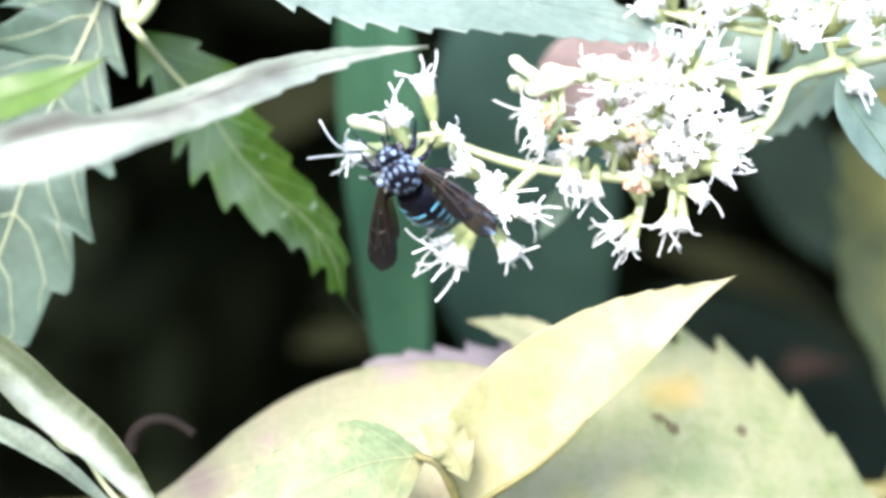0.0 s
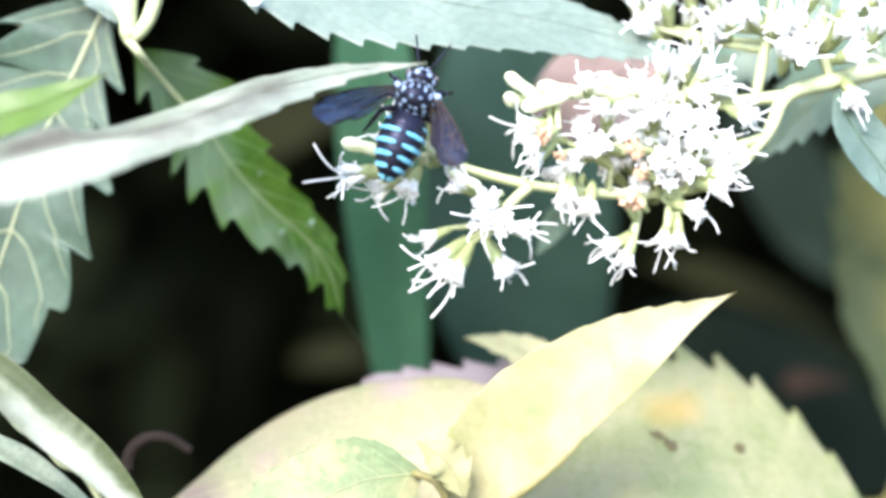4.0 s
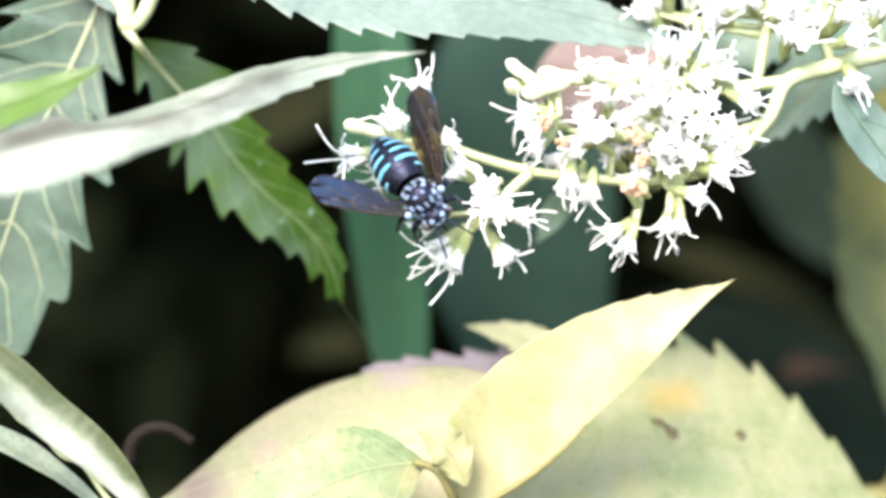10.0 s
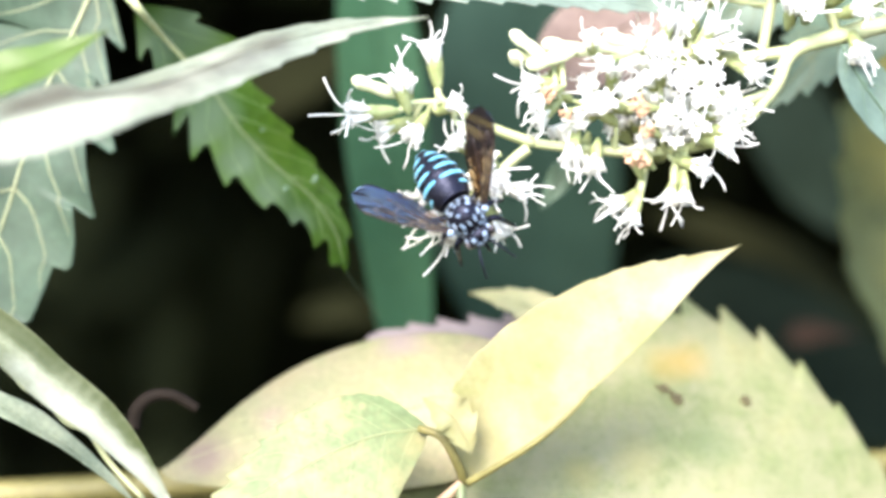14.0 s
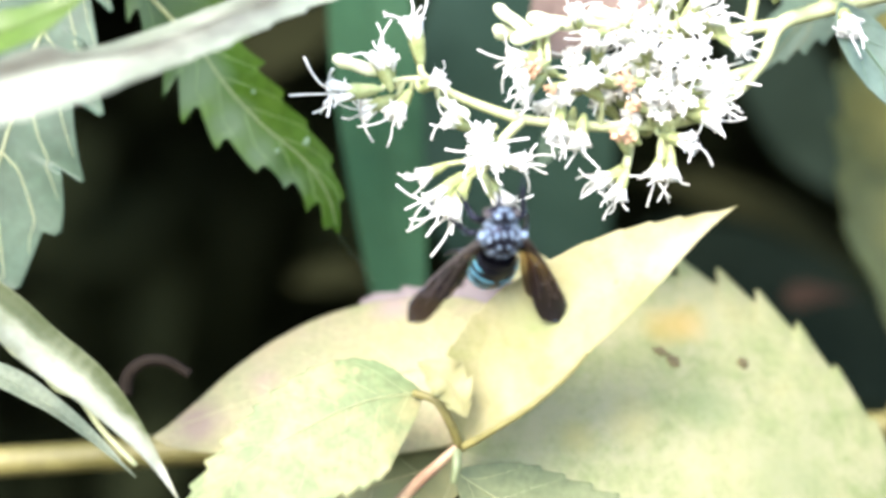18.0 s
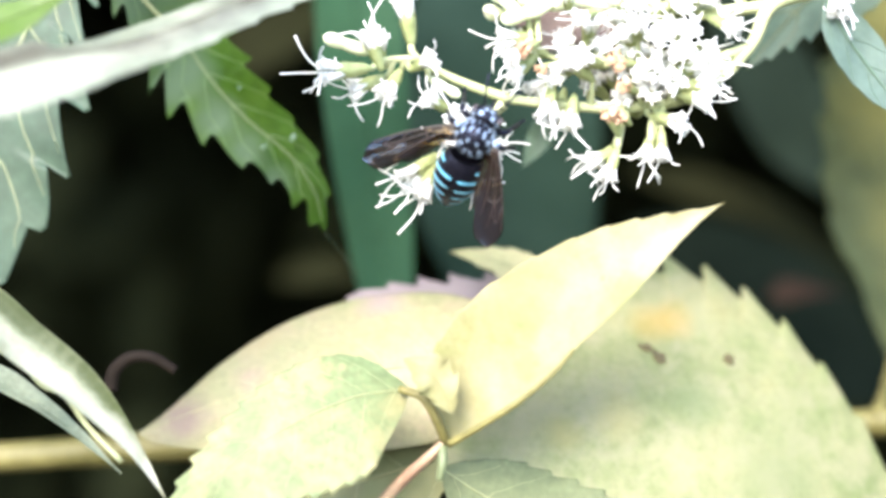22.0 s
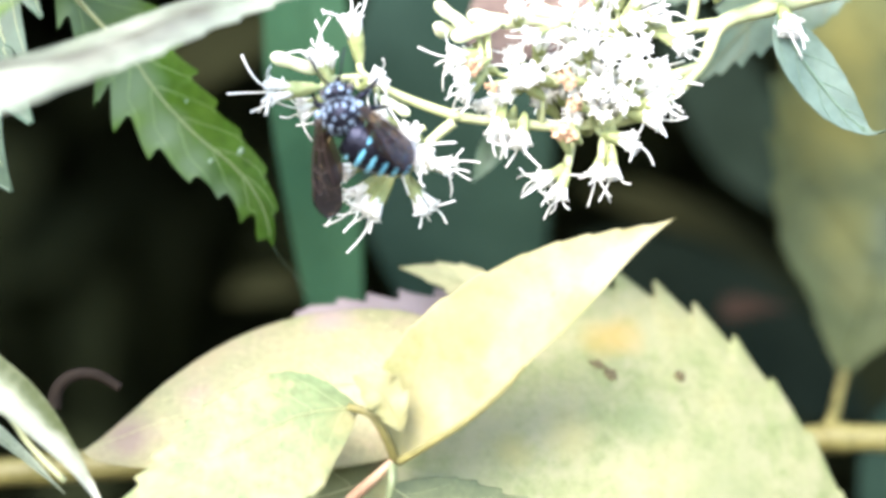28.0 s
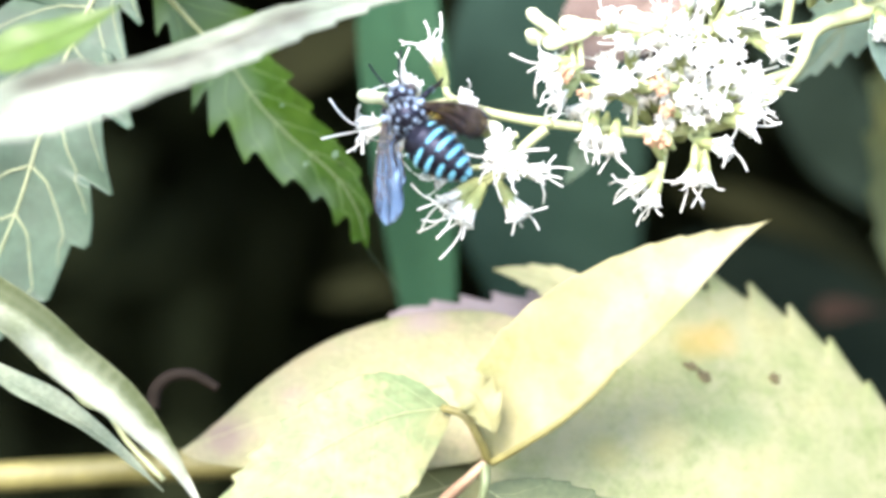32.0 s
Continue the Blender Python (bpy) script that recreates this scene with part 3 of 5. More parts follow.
leaf("grey-green toothed leaf behind the stem", ((58.08, 14, 28.58), (50.13, 14, 23.94), (43.5, 14, 19.29), (37.2, 14, 12.33)),
     (5.2, 5.6), (0.1, -1, 0.35), M_GREY, M_RIBDARK, teeth=12, tooth=0.2, veins=5)
leaf("grey-green toothed leaf above the flowers", ((45.28, 16, 33.56), (39.92, 16, 28.2), (34.57, 16, 24.85), (29.21, 16, 22.17)),
     (5, 5), (0.1, -1, 0.35), M_GREY, M_RIBDARK, teeth=12, tooth=0.2, veins=5)

leaf("grey-green toothed leaf behind the upper flowers", ((61.83, 24, 38.00), (51.96, 24, 34.52), (43.51, 24, 31.38), (33.66, 24, 27.56)),
     (7.5, 7), (0.1, -1, 0.35), M_GREY, M_RIBDARK, teeth=12, tooth=0.15, veins=5)

# ---- the branch that runs behind the leaves ----
bough = stalk("branch", ((-83, 28, -35.32), (-54.23, 26, -33.66), (-23.46, 26, -32.3), (8.72, 26, -32.92), (53.23, 28, -31.14), (73.63, 28, -31.73), (104.32, 30, -34.16)),
      1.9, 1.7, M_STEMOLD, None, 40, "yellowish woody branch behind the leaves")
stalk("leaf_node", ((55.54, 28, -31.05), (56.99, 28, -30.94), (58.44, 28, -31.11)), 1.95, 2.05, M_STEMOLD, bough, 6, "swollen node where a leaf joins")
stalk("leaf_node", ((-41.64, 26, -33), (-40.24, 26, -32.87), (-38.85, 26, -32.81)), 2.0, 2.1, M_STEMOLD, bough, 6, "swollen node where a leaf joins")

# ---- leaves above and to the side ----
GLOSSY = (-54.17, -30, 5.15)
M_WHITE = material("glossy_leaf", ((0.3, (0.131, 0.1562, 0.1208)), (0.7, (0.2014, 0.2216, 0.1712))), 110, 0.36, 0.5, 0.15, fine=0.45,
                   # pale patches along the rib: the glossy highlight, put into the colour
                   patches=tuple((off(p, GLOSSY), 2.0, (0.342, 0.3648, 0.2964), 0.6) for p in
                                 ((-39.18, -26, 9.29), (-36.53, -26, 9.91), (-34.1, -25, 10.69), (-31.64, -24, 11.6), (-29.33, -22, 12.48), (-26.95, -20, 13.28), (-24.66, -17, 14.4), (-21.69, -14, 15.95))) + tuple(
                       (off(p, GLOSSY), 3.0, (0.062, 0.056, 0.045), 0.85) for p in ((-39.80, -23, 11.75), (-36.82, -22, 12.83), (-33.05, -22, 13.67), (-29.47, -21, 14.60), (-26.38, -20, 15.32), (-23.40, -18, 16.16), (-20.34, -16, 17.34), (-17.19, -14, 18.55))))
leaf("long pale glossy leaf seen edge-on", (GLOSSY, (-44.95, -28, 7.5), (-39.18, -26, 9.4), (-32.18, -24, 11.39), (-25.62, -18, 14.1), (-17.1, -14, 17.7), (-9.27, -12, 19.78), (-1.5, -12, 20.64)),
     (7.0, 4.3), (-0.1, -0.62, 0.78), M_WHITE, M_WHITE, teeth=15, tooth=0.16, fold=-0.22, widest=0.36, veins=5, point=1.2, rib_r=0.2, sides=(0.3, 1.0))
leaf("pale green toothed leaf above the flowers", ((-28.87, 4, 42.8), (-17.55, 4, 34.21), (-2.44, 4, 30.04), (13.95, 4, 26.82), (28.13, 4, 23.09)),
     (6.8, 8.9), (0.1, -0.8, 0.6), M_PALE, M_PALE, teeth=18, tooth=0.16, fold=0.05, widest=0.4, widest2=0.28, point2=0.9, veins=9, rib_r=0.2)
PENDANT = (-35.06, 10, 24.76)
M_PENDANT = material("fold_lit_leaf", ((0.3, (0.02031, 0.05642, 0.005078)), (0.7, (0.03949, 0.08184, 0.01015))), 110, 0.5, 0.08, 0.35, fine=0.4,
                     # greyer left half: how light falls across the fold, put into the colour
                     patches=tuple((off(p, PENDANT), r, (0.05783, 0.09733, 0.05783), 0.92) for p, r in
                                   (((-32.79, 11, 20.04), 4.0), ((-28.19, 11, 22.61), 4.0), ((-27.1, 12, 12.87), 3.4), ((-28.76, 12, 10.91), 3.0), ((-23.85, 12, 6.94), 2.8),
                                    ((-20.59, 12, 3.3), 2.6), ((-17.33, 12, -0.01), 2.2))))
pendant = leaf("green toothed leaf hanging with its tip down", (PENDANT, (-30.31, 11, 19.56), (-26.95, 12, 15.63), (-23.95, 12, 11.21), (-19.91, 12, 6.78), (-15.4, 12, 2.93), (-12.54, 11, -1.35), (-11.52, 11, -5.74)),
     (5.0, 4.9), (-0.3, -0.9, 0.35), M_PENDANT, M_RIBMID, vein_mat=M_GREEN, rib_r=0.2, teeth=9, tooth=0.72, fold=0.12, widest=0.2, widest2=0.3, point=0.95, point2=0.8, veins=7, sides=(0.5, 1.0), blunt=0.6)
for at, size in (((-14.90, 10.6, 5.01), (0.34, 0.45)), ((-18.31, 10.6, 3.93), (0.24, 0.4)), ((-20.82, 10.6, 10.60), (0.2, 0.26))):
    v, f = ball(size[0], 0.18, size[1], (0, 0, 0), 16, 10)
    v = [q * (1 + 0.5 * noise.noise(q * 2200 + Vector((size[0] * 7, 0, 0)))) for q in v]
    k = part("blister", mesh_of("blister", v, f, [M_GREY]), pendant, "pale blister on the blade")
    k.location = mm(at) - pendant.location
    k.rotation_euler = (-0.35, 0.6, -0.3)
leaf("grey-green toothed leaf with pale veins", ((-37.66, 8, 31.34), (-39.18, 8, 27.49), (-41.93, 8, 21.4), (-44.42, 8, 16.59), (-47.86, 8, 6.96), (-50.17, 8, -0.11), (-53.47, 8, -7.82), (-56.43, 8, -14.9)),
     (8.2, 9.2), (0.2, -0.9, 0.45), M_LEFT, teeth=8, tooth=0.6, fold=0.1, widest=0.66, widest2=0.3, point=0.55, veins=7, blunt=1.0)
leaf("pale green leaf that rises from the shoot", ((-35.5, 5, 26.89), (-37.79, 6, 32.09), (-40.55, 7, 38.7), (-43.02, 8, 47.01)),
     (4.2, 4.4), (0.1, -0.9, 0.4), M_PALE, M_STEM, vein_mat=M_PALE, teeth=9, tooth=0.2, fold=0.1, widest=0.5, veins=4)
leaf("bright lime leaf close to the lens", ((-48.23, -18, 13.55), (-43.81, -18, 14.51), (-39.94, -18, 15.59), (-36.35, -18, 17.11), (-32.76, -18, 18.86)),
     (2.6, 3.0), (0, -0.8, 0.6), M_LIME, M_LIME, teeth=0, fold=0.1, veins=0, rib_r=0.15, widest=0.35, point=1.3)

for at, lean in (((-19.86, -3.0, 29.08), 0.1), ((-27.12, 1.0, 31.01), -0.3)):
    v, f = ball(1.5, 0.35, 0.75, (0, 0, 0), 18, 12, 0.3)
    v = [q * (1 + 0.25 * noise.noise(q * 900 + Vector((lean, 0, 0)))) for q in v]
    petal = tagged(new("fallen_petal", mesh_of("fallen_petal", v, f, [M_PETAL])), "white fallen petal lying on the pale leaf", "petal", "fallen petals")
    petal.location = mm(at)
    petal.rotation_euler = (-0.4, 1.4 + lean, 0)

# ---- shoot at the top ----
shoot = stalk("leaf_shoot", ((-34.55, 3, 24.59), (-34.61, 3, 27.48), (-34.11, 3, 35.65)), 1.05, 0.85, M_STEM, None, 18, "pale green forked leaf shoot", knob=6)
stalk("fork", ((-34.24, 3, 24.84), (-32.18, 3, 27.79), (-30.29, 3, 35.01)), 0.8, 0.9, M_STEM, shoot, 18, knob=4)
stalk("petiole", ((-34.68, 3, 25.1), (-33.4, 3.2, 23.48), (-32.39, 6, 22.05), (-30.98, 9, 20.2), (-28.76, 11.4, 17.56)), 0.6, 0.12, M_STEM, shoot, 18)

# ---- fading leaves below ----
BIG = (1.52, 2, -28.99)
M_BIG = material("broad_faded_leaf", ((0.3, (0.1125, 0.1416, 0.05279)), (0.55, (0.1757, 0.1848, 0.09027)), (0.85, (0.2003, 0.1882, 0.09027))), 170, 0.5, 0.3, 0.22, bump=0.4, bump_scale=420, fine=0.32, spots=(200, (0.2083, 0.2025, 0.1174), 0.46, 0.68),
                 patches=((off((38.82, 6, -33.12), BIG), 6.5, (0.1375, 0.1542, 0.077), 0.6), (off((25.49, 13.2, -16.71), BIG), 2.6, (0.2434, 0.1677, 0.04086), 0.5), (off((28.49, 13.4, -15.8), BIG), 2.6, (0.2434, 0.1677, 0.04086), 0.55), (off((21.29, 5.4, -26.55), BIG), 3.0, (0.2222, 0.2093, 0.09027), 0.6),
                          (off((30.3, 8, -25.71), BIG), 3.0, (0.1286, 0.1537, 0.07322), 0.6), (off((14.58, 3, -27.39), BIG), 2.4, (0.2294, 0.2093, 0.08168), 0.7)))
big = leaf("faded yellow-green broad leaf with dark specks", (BIG, (11.47, 3, -27.98), (26.52, 4, -30.78), (41.36, 6, -36.97), (58.5, 10, -49.67)),
     (24.6, 20), (0.05, -0.9, 0.45), M_BIG, M_BIG, teeth=15, tooth=0.115, back=True, fold=-0.10, curl=-0.08, widest=0.5, point=0.92, veins=0, wave=0.05, blunt=0.6, rib_r=0)
BLUSH = (10.76, 6, -20.21)
M_BLUSHED = material("mauve_ended_leaf", ((0.3, (0.1926, 0.2035, 0.09991)), (0.55, (0.2403, 0.2202, 0.1244)), (0.75, (0.2532, 0.2035, 0.1398))), 200, 0.5, 0.3, 0.22, bump=0.5, bump_scale=520, fine=0.32,
                     patches=((off((-27.87, 9, -26.65), BLUSH), 3.4, (0.135, 0.09927, 0.08788), 0.85), (off((-5.44, 13, -13.64), BLUSH), 2.6, (0.2443, 0.1819, 0.1897), 0.7),
                              (off((-8.53, 7, -23.34), BLUSH), 4.0, (0.1748, 0.1946, 0.08952), 0.7), (off((-19.16, 12.6, -18.07), BLUSH), 3.0, (0.2711, 0.2162, 0.1298), 0.6)))
leaf("blushed yellow-green leaf with a mauve end", (BLUSH, (3.51, 6, -20.15), (-7.88, 7, -21.44), (-20.68, 8, -23.88), (-33.06, 10, -28.44)),
     (9, 10.4), (0.0, -0.85, 0.5), M_BLUSHED, M_RIBFADED, teeth=0, fold=-0.1, curl=-0.12, widest=0.45, point=0.7, point2=1.25, veins=6, wave=0.04, blunt=0.5, rib_r=0.1)
leaf("mauve-edged fading leaf behind the others", ((17.77, 17, -14.51), (8.44, 17, -14.23), (-0.9, 17, -14.36), (-9.55, 17, -13.76)),
     (2.6, 2.8), (0, -0.9, 0.45), M_MAUVE, M_MAUVE, teeth=7, tooth=0.5, veins=3, widest=0.4, point=0.7)
leaf("pale yellow fading leaf with few teeth", ((14.95, 15, -13.94), (11.67, 15, -11.27), (8.38, 15, -9.6), (2.78, 15, -8.36)),
     (2.3, 2.3), (0, -0.9, 0.45), M_YELLOW, M_RIBFADED, teeth=6, tooth=0.14, veins=3, widest=0.4)
GOLD = (1.94, -5, -27.39)
M_GOLD = material("gold_leaf", ((0.3, (0.1721, 0.1814, 0.06384)), (0.55, (0.2398, 0.2187, 0.1061)), (0.8, (0.2218, 0.2039, 0.087))), 140, 0.5, 0.3, 0.25, bump=0.4, bump_scale=420, fine=0.25, spots=(170, (0.2697, 0.2511, 0.1432), 0.44, 0.68),
                  patches=((off((10.31, -7, -14.08), GOLD), 4.2, (0.1395, 0.1829, 0.06679), 0.5), (off((18.11, -8, -10.4), GOLD), 0.35, (0.1362, 0.1074, 0.04726), 0.8)))
gold = leaf("bright yellow leaf with folded edge and pointed tip", (GOLD, (4.44, -6, -21.8), (10.3, -7, -15.55), (18.7, -8, -9.41), (24.81, -8, -5.68), (30.73, -8, -2.65)),
     (5.9, 5.3), (-0.05, -0.95, 0.35), M_GOLD, M_RIBFADED, teeth=12, tooth=0.08, fold=0.10, curl=0.08, widest=0.33, point=1.42, sides=(1.0, 0.15), veins=0, wave=0.12, blunt=0.75, rib_r=0)
stalk("rolled_edge", ((2.15, -7, -27.37), (5.21, -9, -25.33), (9.21, -10.2, -22.64), (12.54, -10.4, -19.87), (14.87, -10.2, -17.38)), 0.45, 0.16, M_STEMOLD, gold, 24, "thick olive rolled edge")
leaf("pale green fading leaf with drooping tip", ((-1.93, -5, -21.87), (-7.89, -7, -22.45), (-14.78, -9, -25.33), (-21.65, -10, -29.76), (-29.24, -10, -36.67)),
     (8.2, 5.8), (0.0, -0.9, 0.45), M_FADED, M_RIBFADED, teeth=15, tooth=0.14, fold=-0.1, widest=0.35, veins=6, wave=0.08, rib_r=0.06)
M_DULLGREEN = material("dull_green_leaf", ((0.3, (0.085, 0.105, 0.050)), (0.7, (0.125, 0.145, 0.072))), 170, 0.5, 0.25, 0.2, fine=0.4)
leaf("dull green lower leaf with toothed edge", ((1.28, -3, -30.58), (7.33, -2.25, -34.52), (16.50, -1.5, -37.97), (25.77, -0.75, -40.95), (38.21, 0, -44.28)),
     (5.5, 5.0), (0.0, -0.9, 0.45), M_DULLGREEN, M_RIBFADED, teeth=13, tooth=0.14, fold=-0.1, widest=0.35, veins=5, rib_r=0.06)
leaf("crumpled pale piece of a fading leaf", ((2.53, -9, -23.98), (1.26, -9, -21.05), (-0.18, -9, -19.47), (-2.50, -9, -18.12)),
     (2.3, 2.1), (0, -0.9, 0.45), M_GOLD, M_GOLD, teeth=5, tooth=0.4, curl=0.12, wave=0.25, widest=0.5, veins=0, rib_r=0.1)
M_SCAB = material("scab", ((0.3, (0.045, 0.035, 0.018)), (0.7, (0.09, 0.075, 0.035))), 900, 0.7, 0.2)
for at, size in (((25.05, 10.9, -19.51), (0.9, 0.45)), ((26.41, 10.35, -20.62), (0.75, 0.6)), ((34.63, 11.9, -21.12), (0.7, 0.55))):
    v, f = ball(size[0], 0.14, size[1], (0, 0, 0), 22, 10)
    v = [q * (1 + 0.9 * noise.noise(q * 2600 + Vector((size[0] * 9, 0, 0)))) for q in v]
    k = part("speck", mesh_of("speck", v, f, [M_SCAB]), big, "dark brown scab")
    k.location = mm(at) - big.location
    k.rotation_euler = (-0.48, 0.5, 0)
leaf("mauve and olive fading leaf underneath", ((3.42, 5, -30.12), (-4.79, 6, -32.76), (-13.73, 7, -35.42), (-25.36, 8, -40.66)),
     (8, 6), (0.0, -0.9, 0.45), M_UNDER, M_RIBFADED, teeth=9, tooth=0.15, fold=-0.1, widest=0.45, veins=4, wave=0.08, rib_r=0.15)
node = stalk("leaf_stalk", ((-8.17, -4, -37.56), (-3.32, -5, -32), (-0.33, -6, -29.17), (1.81, -6, -27.23)), 0.75, 0.5, M_STEMRED, None, 14, "reddish stalk that carries the fading leaves")
stalk("petiole", ((1.81, -6, -27.4), (0.87, -7, -24.88), (-0.57, -7, -22.51), (-2.92, -6, -21.74)), 0.55, 0.4, M_STEMOLD, node)
stalk("stub", ((1.45, -6, -27.7), (1.43, -7, -29.31), (1.12, -7, -31.08)), 0.55, 0.45, M_RIBDARK, node)
TWIST = (-59.65, -4, -2.27)
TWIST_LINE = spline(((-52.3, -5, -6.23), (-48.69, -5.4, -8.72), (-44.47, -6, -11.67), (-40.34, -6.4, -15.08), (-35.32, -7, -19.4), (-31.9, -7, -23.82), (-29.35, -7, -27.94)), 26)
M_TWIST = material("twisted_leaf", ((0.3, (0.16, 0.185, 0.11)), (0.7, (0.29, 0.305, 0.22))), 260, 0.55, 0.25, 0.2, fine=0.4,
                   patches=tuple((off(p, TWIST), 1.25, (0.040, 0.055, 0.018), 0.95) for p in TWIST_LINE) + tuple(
                       # lower band: light on the upturned edge, put into the colour
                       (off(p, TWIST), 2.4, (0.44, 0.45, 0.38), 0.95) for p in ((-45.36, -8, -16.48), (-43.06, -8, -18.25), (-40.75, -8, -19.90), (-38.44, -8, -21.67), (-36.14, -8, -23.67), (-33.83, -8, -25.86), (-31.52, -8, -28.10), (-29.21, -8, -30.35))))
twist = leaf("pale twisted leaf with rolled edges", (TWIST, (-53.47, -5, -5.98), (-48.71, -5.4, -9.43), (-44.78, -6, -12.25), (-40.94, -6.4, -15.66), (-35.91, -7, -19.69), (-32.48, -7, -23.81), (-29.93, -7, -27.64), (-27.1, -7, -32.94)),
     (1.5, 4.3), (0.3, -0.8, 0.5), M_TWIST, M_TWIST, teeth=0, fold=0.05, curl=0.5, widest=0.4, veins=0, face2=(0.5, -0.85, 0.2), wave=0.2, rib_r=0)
stalk("rolled_edge", ((-51.77, -7, -9.76), (-48.32, -7, -12.72), (-45.97, -7.2, -14.24), (-43.92, -7.4, -16.81), (-41.57, -7.6, -18.1), (-39.49, -8, -20.51), (-37.19, -8, -21.58), (-34.93, -8, -24.86), (-31.51, -8, -28.62)), 0.42, 0.3, M_RIB, twist, 40, "whitish wavy rolled edge")
M_WASHED = material("washed_leaf", ((0.3, (0.14, 0.178, 0.128)), (0.7, (0.225, 0.262, 0.190))), 240, 0.5, 0.3, 0.2, fine=0.4)
leaf("narrow pale leaf beneath the twisted one", ((-56.99, -2, -13.73), (-49.86, -2, -18.26), (-44.51, -2, -21.21), (-38.57, -2, -25.36), (-32.66, -2, -30.85)),
     (1.4, 1.4), (0.3, -0.7, 0.6), M_WASHED, M_WASHED, teeth=0, fold=0.35, veins=0, rib_r=0.12, wave=0.3)
M_FALLEN = material("fallen_leaf", ((0.3, (0.26, 0.15, 0.05)), (0.7, (0.34, 0.22, 0.09))), 150, 0.55, 0.3, 0.2, fine=0.4)
leaf("orange-yellow fallen leaf beneath the branch", ((-63.48, 18, -40.8), (-52.65, 18, -39.82), (-42.52, 18, -39.86), (-30.37, 18, -41.28)),
     (2.0, 2.0), (0, -0.8, 0.6), M_FALLEN, M_FALLEN, teeth=0, veins=0)
stalk("tendril", ((-35.24, 6, -22.99), (-34.77, 6, -20.79), (-32.98, 6, -19.35), (-30.47, 6, -19.37), (-27.97, 6, -20.84)), 0.85, 0.55, M_BROWN, None, 20,
      "dry brown curled tendril", "tendril")
stalk("spider_thread", ((-11.52, 11, -5.74), (-9.8, 11.5, -8.12), (-7.54, 12, -11.05)), 0.012, 0.012, M_GREY, None, 6, "fine grey thread at the leaf tip", "thread")

# ---- small leaf on the stem ----
leaf("small grey-green leaf with a curled tip", ((43.41, 1.5, 18.88), (45.08, 1.5, 15.64), (47.44, 1.5, 12.26), (49.85, 1.2, 9.04), (51.97, 1, 6.99), (53.42, 0.6, 6.05), (55.23, 0, 6.38)),
     (2.9, 2.7), (-0.1, -0.9, 0.35), M_BLUEGREY, M_GREY, teeth=9, tooth=0.04, fold=0.15, widest=0.28, veins=5, rib_r=0.22, point=2.2)

# ---- main flower cluster ----
main = cluster("dense cluster of white thread-like flowers, some withered orange", (38.32, 2, 19.03))
stalk("stem", ((57.6, 4, 23.96), (49.3, 4, 21.95), (43.53, 3, 20.39), (38.32, 2, 18.72), (36.45, 2, 14.99), (34.27, 2, 12.19)), 1.2, 0.6, M_STEM, main, 24)
stalk("branch", ((34.27, 2, 12.19), (28.99, 2, 8.77), (22.14, 2, 7.84), (15.92, 2, 8.15), (10.01, 2, 8.89)), 0.65, 0.55, M_STEM, main, 20)
stalk("branch", ((38.32, 2, 18.72), (32.27, 3, 18.2), (26.02, 3, 18.83), (17.26, 3, 19.45), (11.01, 3, 18.2)), 0.7, 0.5, M_STEM, main, 20)
stalk("branch", ((35.52, 2, 14.06), (30.23, 2, 12.5), (24.63, 2, 12.5), (18.41, 2, 13.12)), 0.6, 0.4, M_STEM, main, 16)
stalk("branch", ((22.14, 2, 7.84), (21.71, 1, 5.63), (21.29, 0, 3.45)), 0.5, 0.4, M_STEM, main, 8)
stalk("branch", ((25.88, 2, 7.65), (25.12, 1, 5.94), (24.85, 0, 4.06)), 0.5, 0.4, M_STEM, main, 8)
MAIN_BRANCHES = [spline(p, 24) for p in (
    ((43.53, 3, 20.39), (38.32, 2, 18.72), (36.45, 2, 14.99), (34.27, 2, 12.19), (28.99, 2, 8.77), (22.14, 2, 7.84), (15.92, 2, 8.15), (10.01, 2, 8.89)),
    ((38.32, 2, 18.72), (32.27, 3, 18.2), (26.02, 3, 18.83), (17.26, 3, 19.45), (11.01, 3, 18.2)),
    ((35.52, 2, 14.06), (30.23, 2, 12.5), (24.63, 2, 12.5), (18.41, 2, 13.12)))]


def joined(base, tip, branches):
    """Where the stalk of a head leaves the nearest branch behind it."""
    back = Vector(base) - (Vector(tip) - Vector(base)) * 0.25
    return min((q for line in branches for q in line), key=lambda q: (q - back).length)


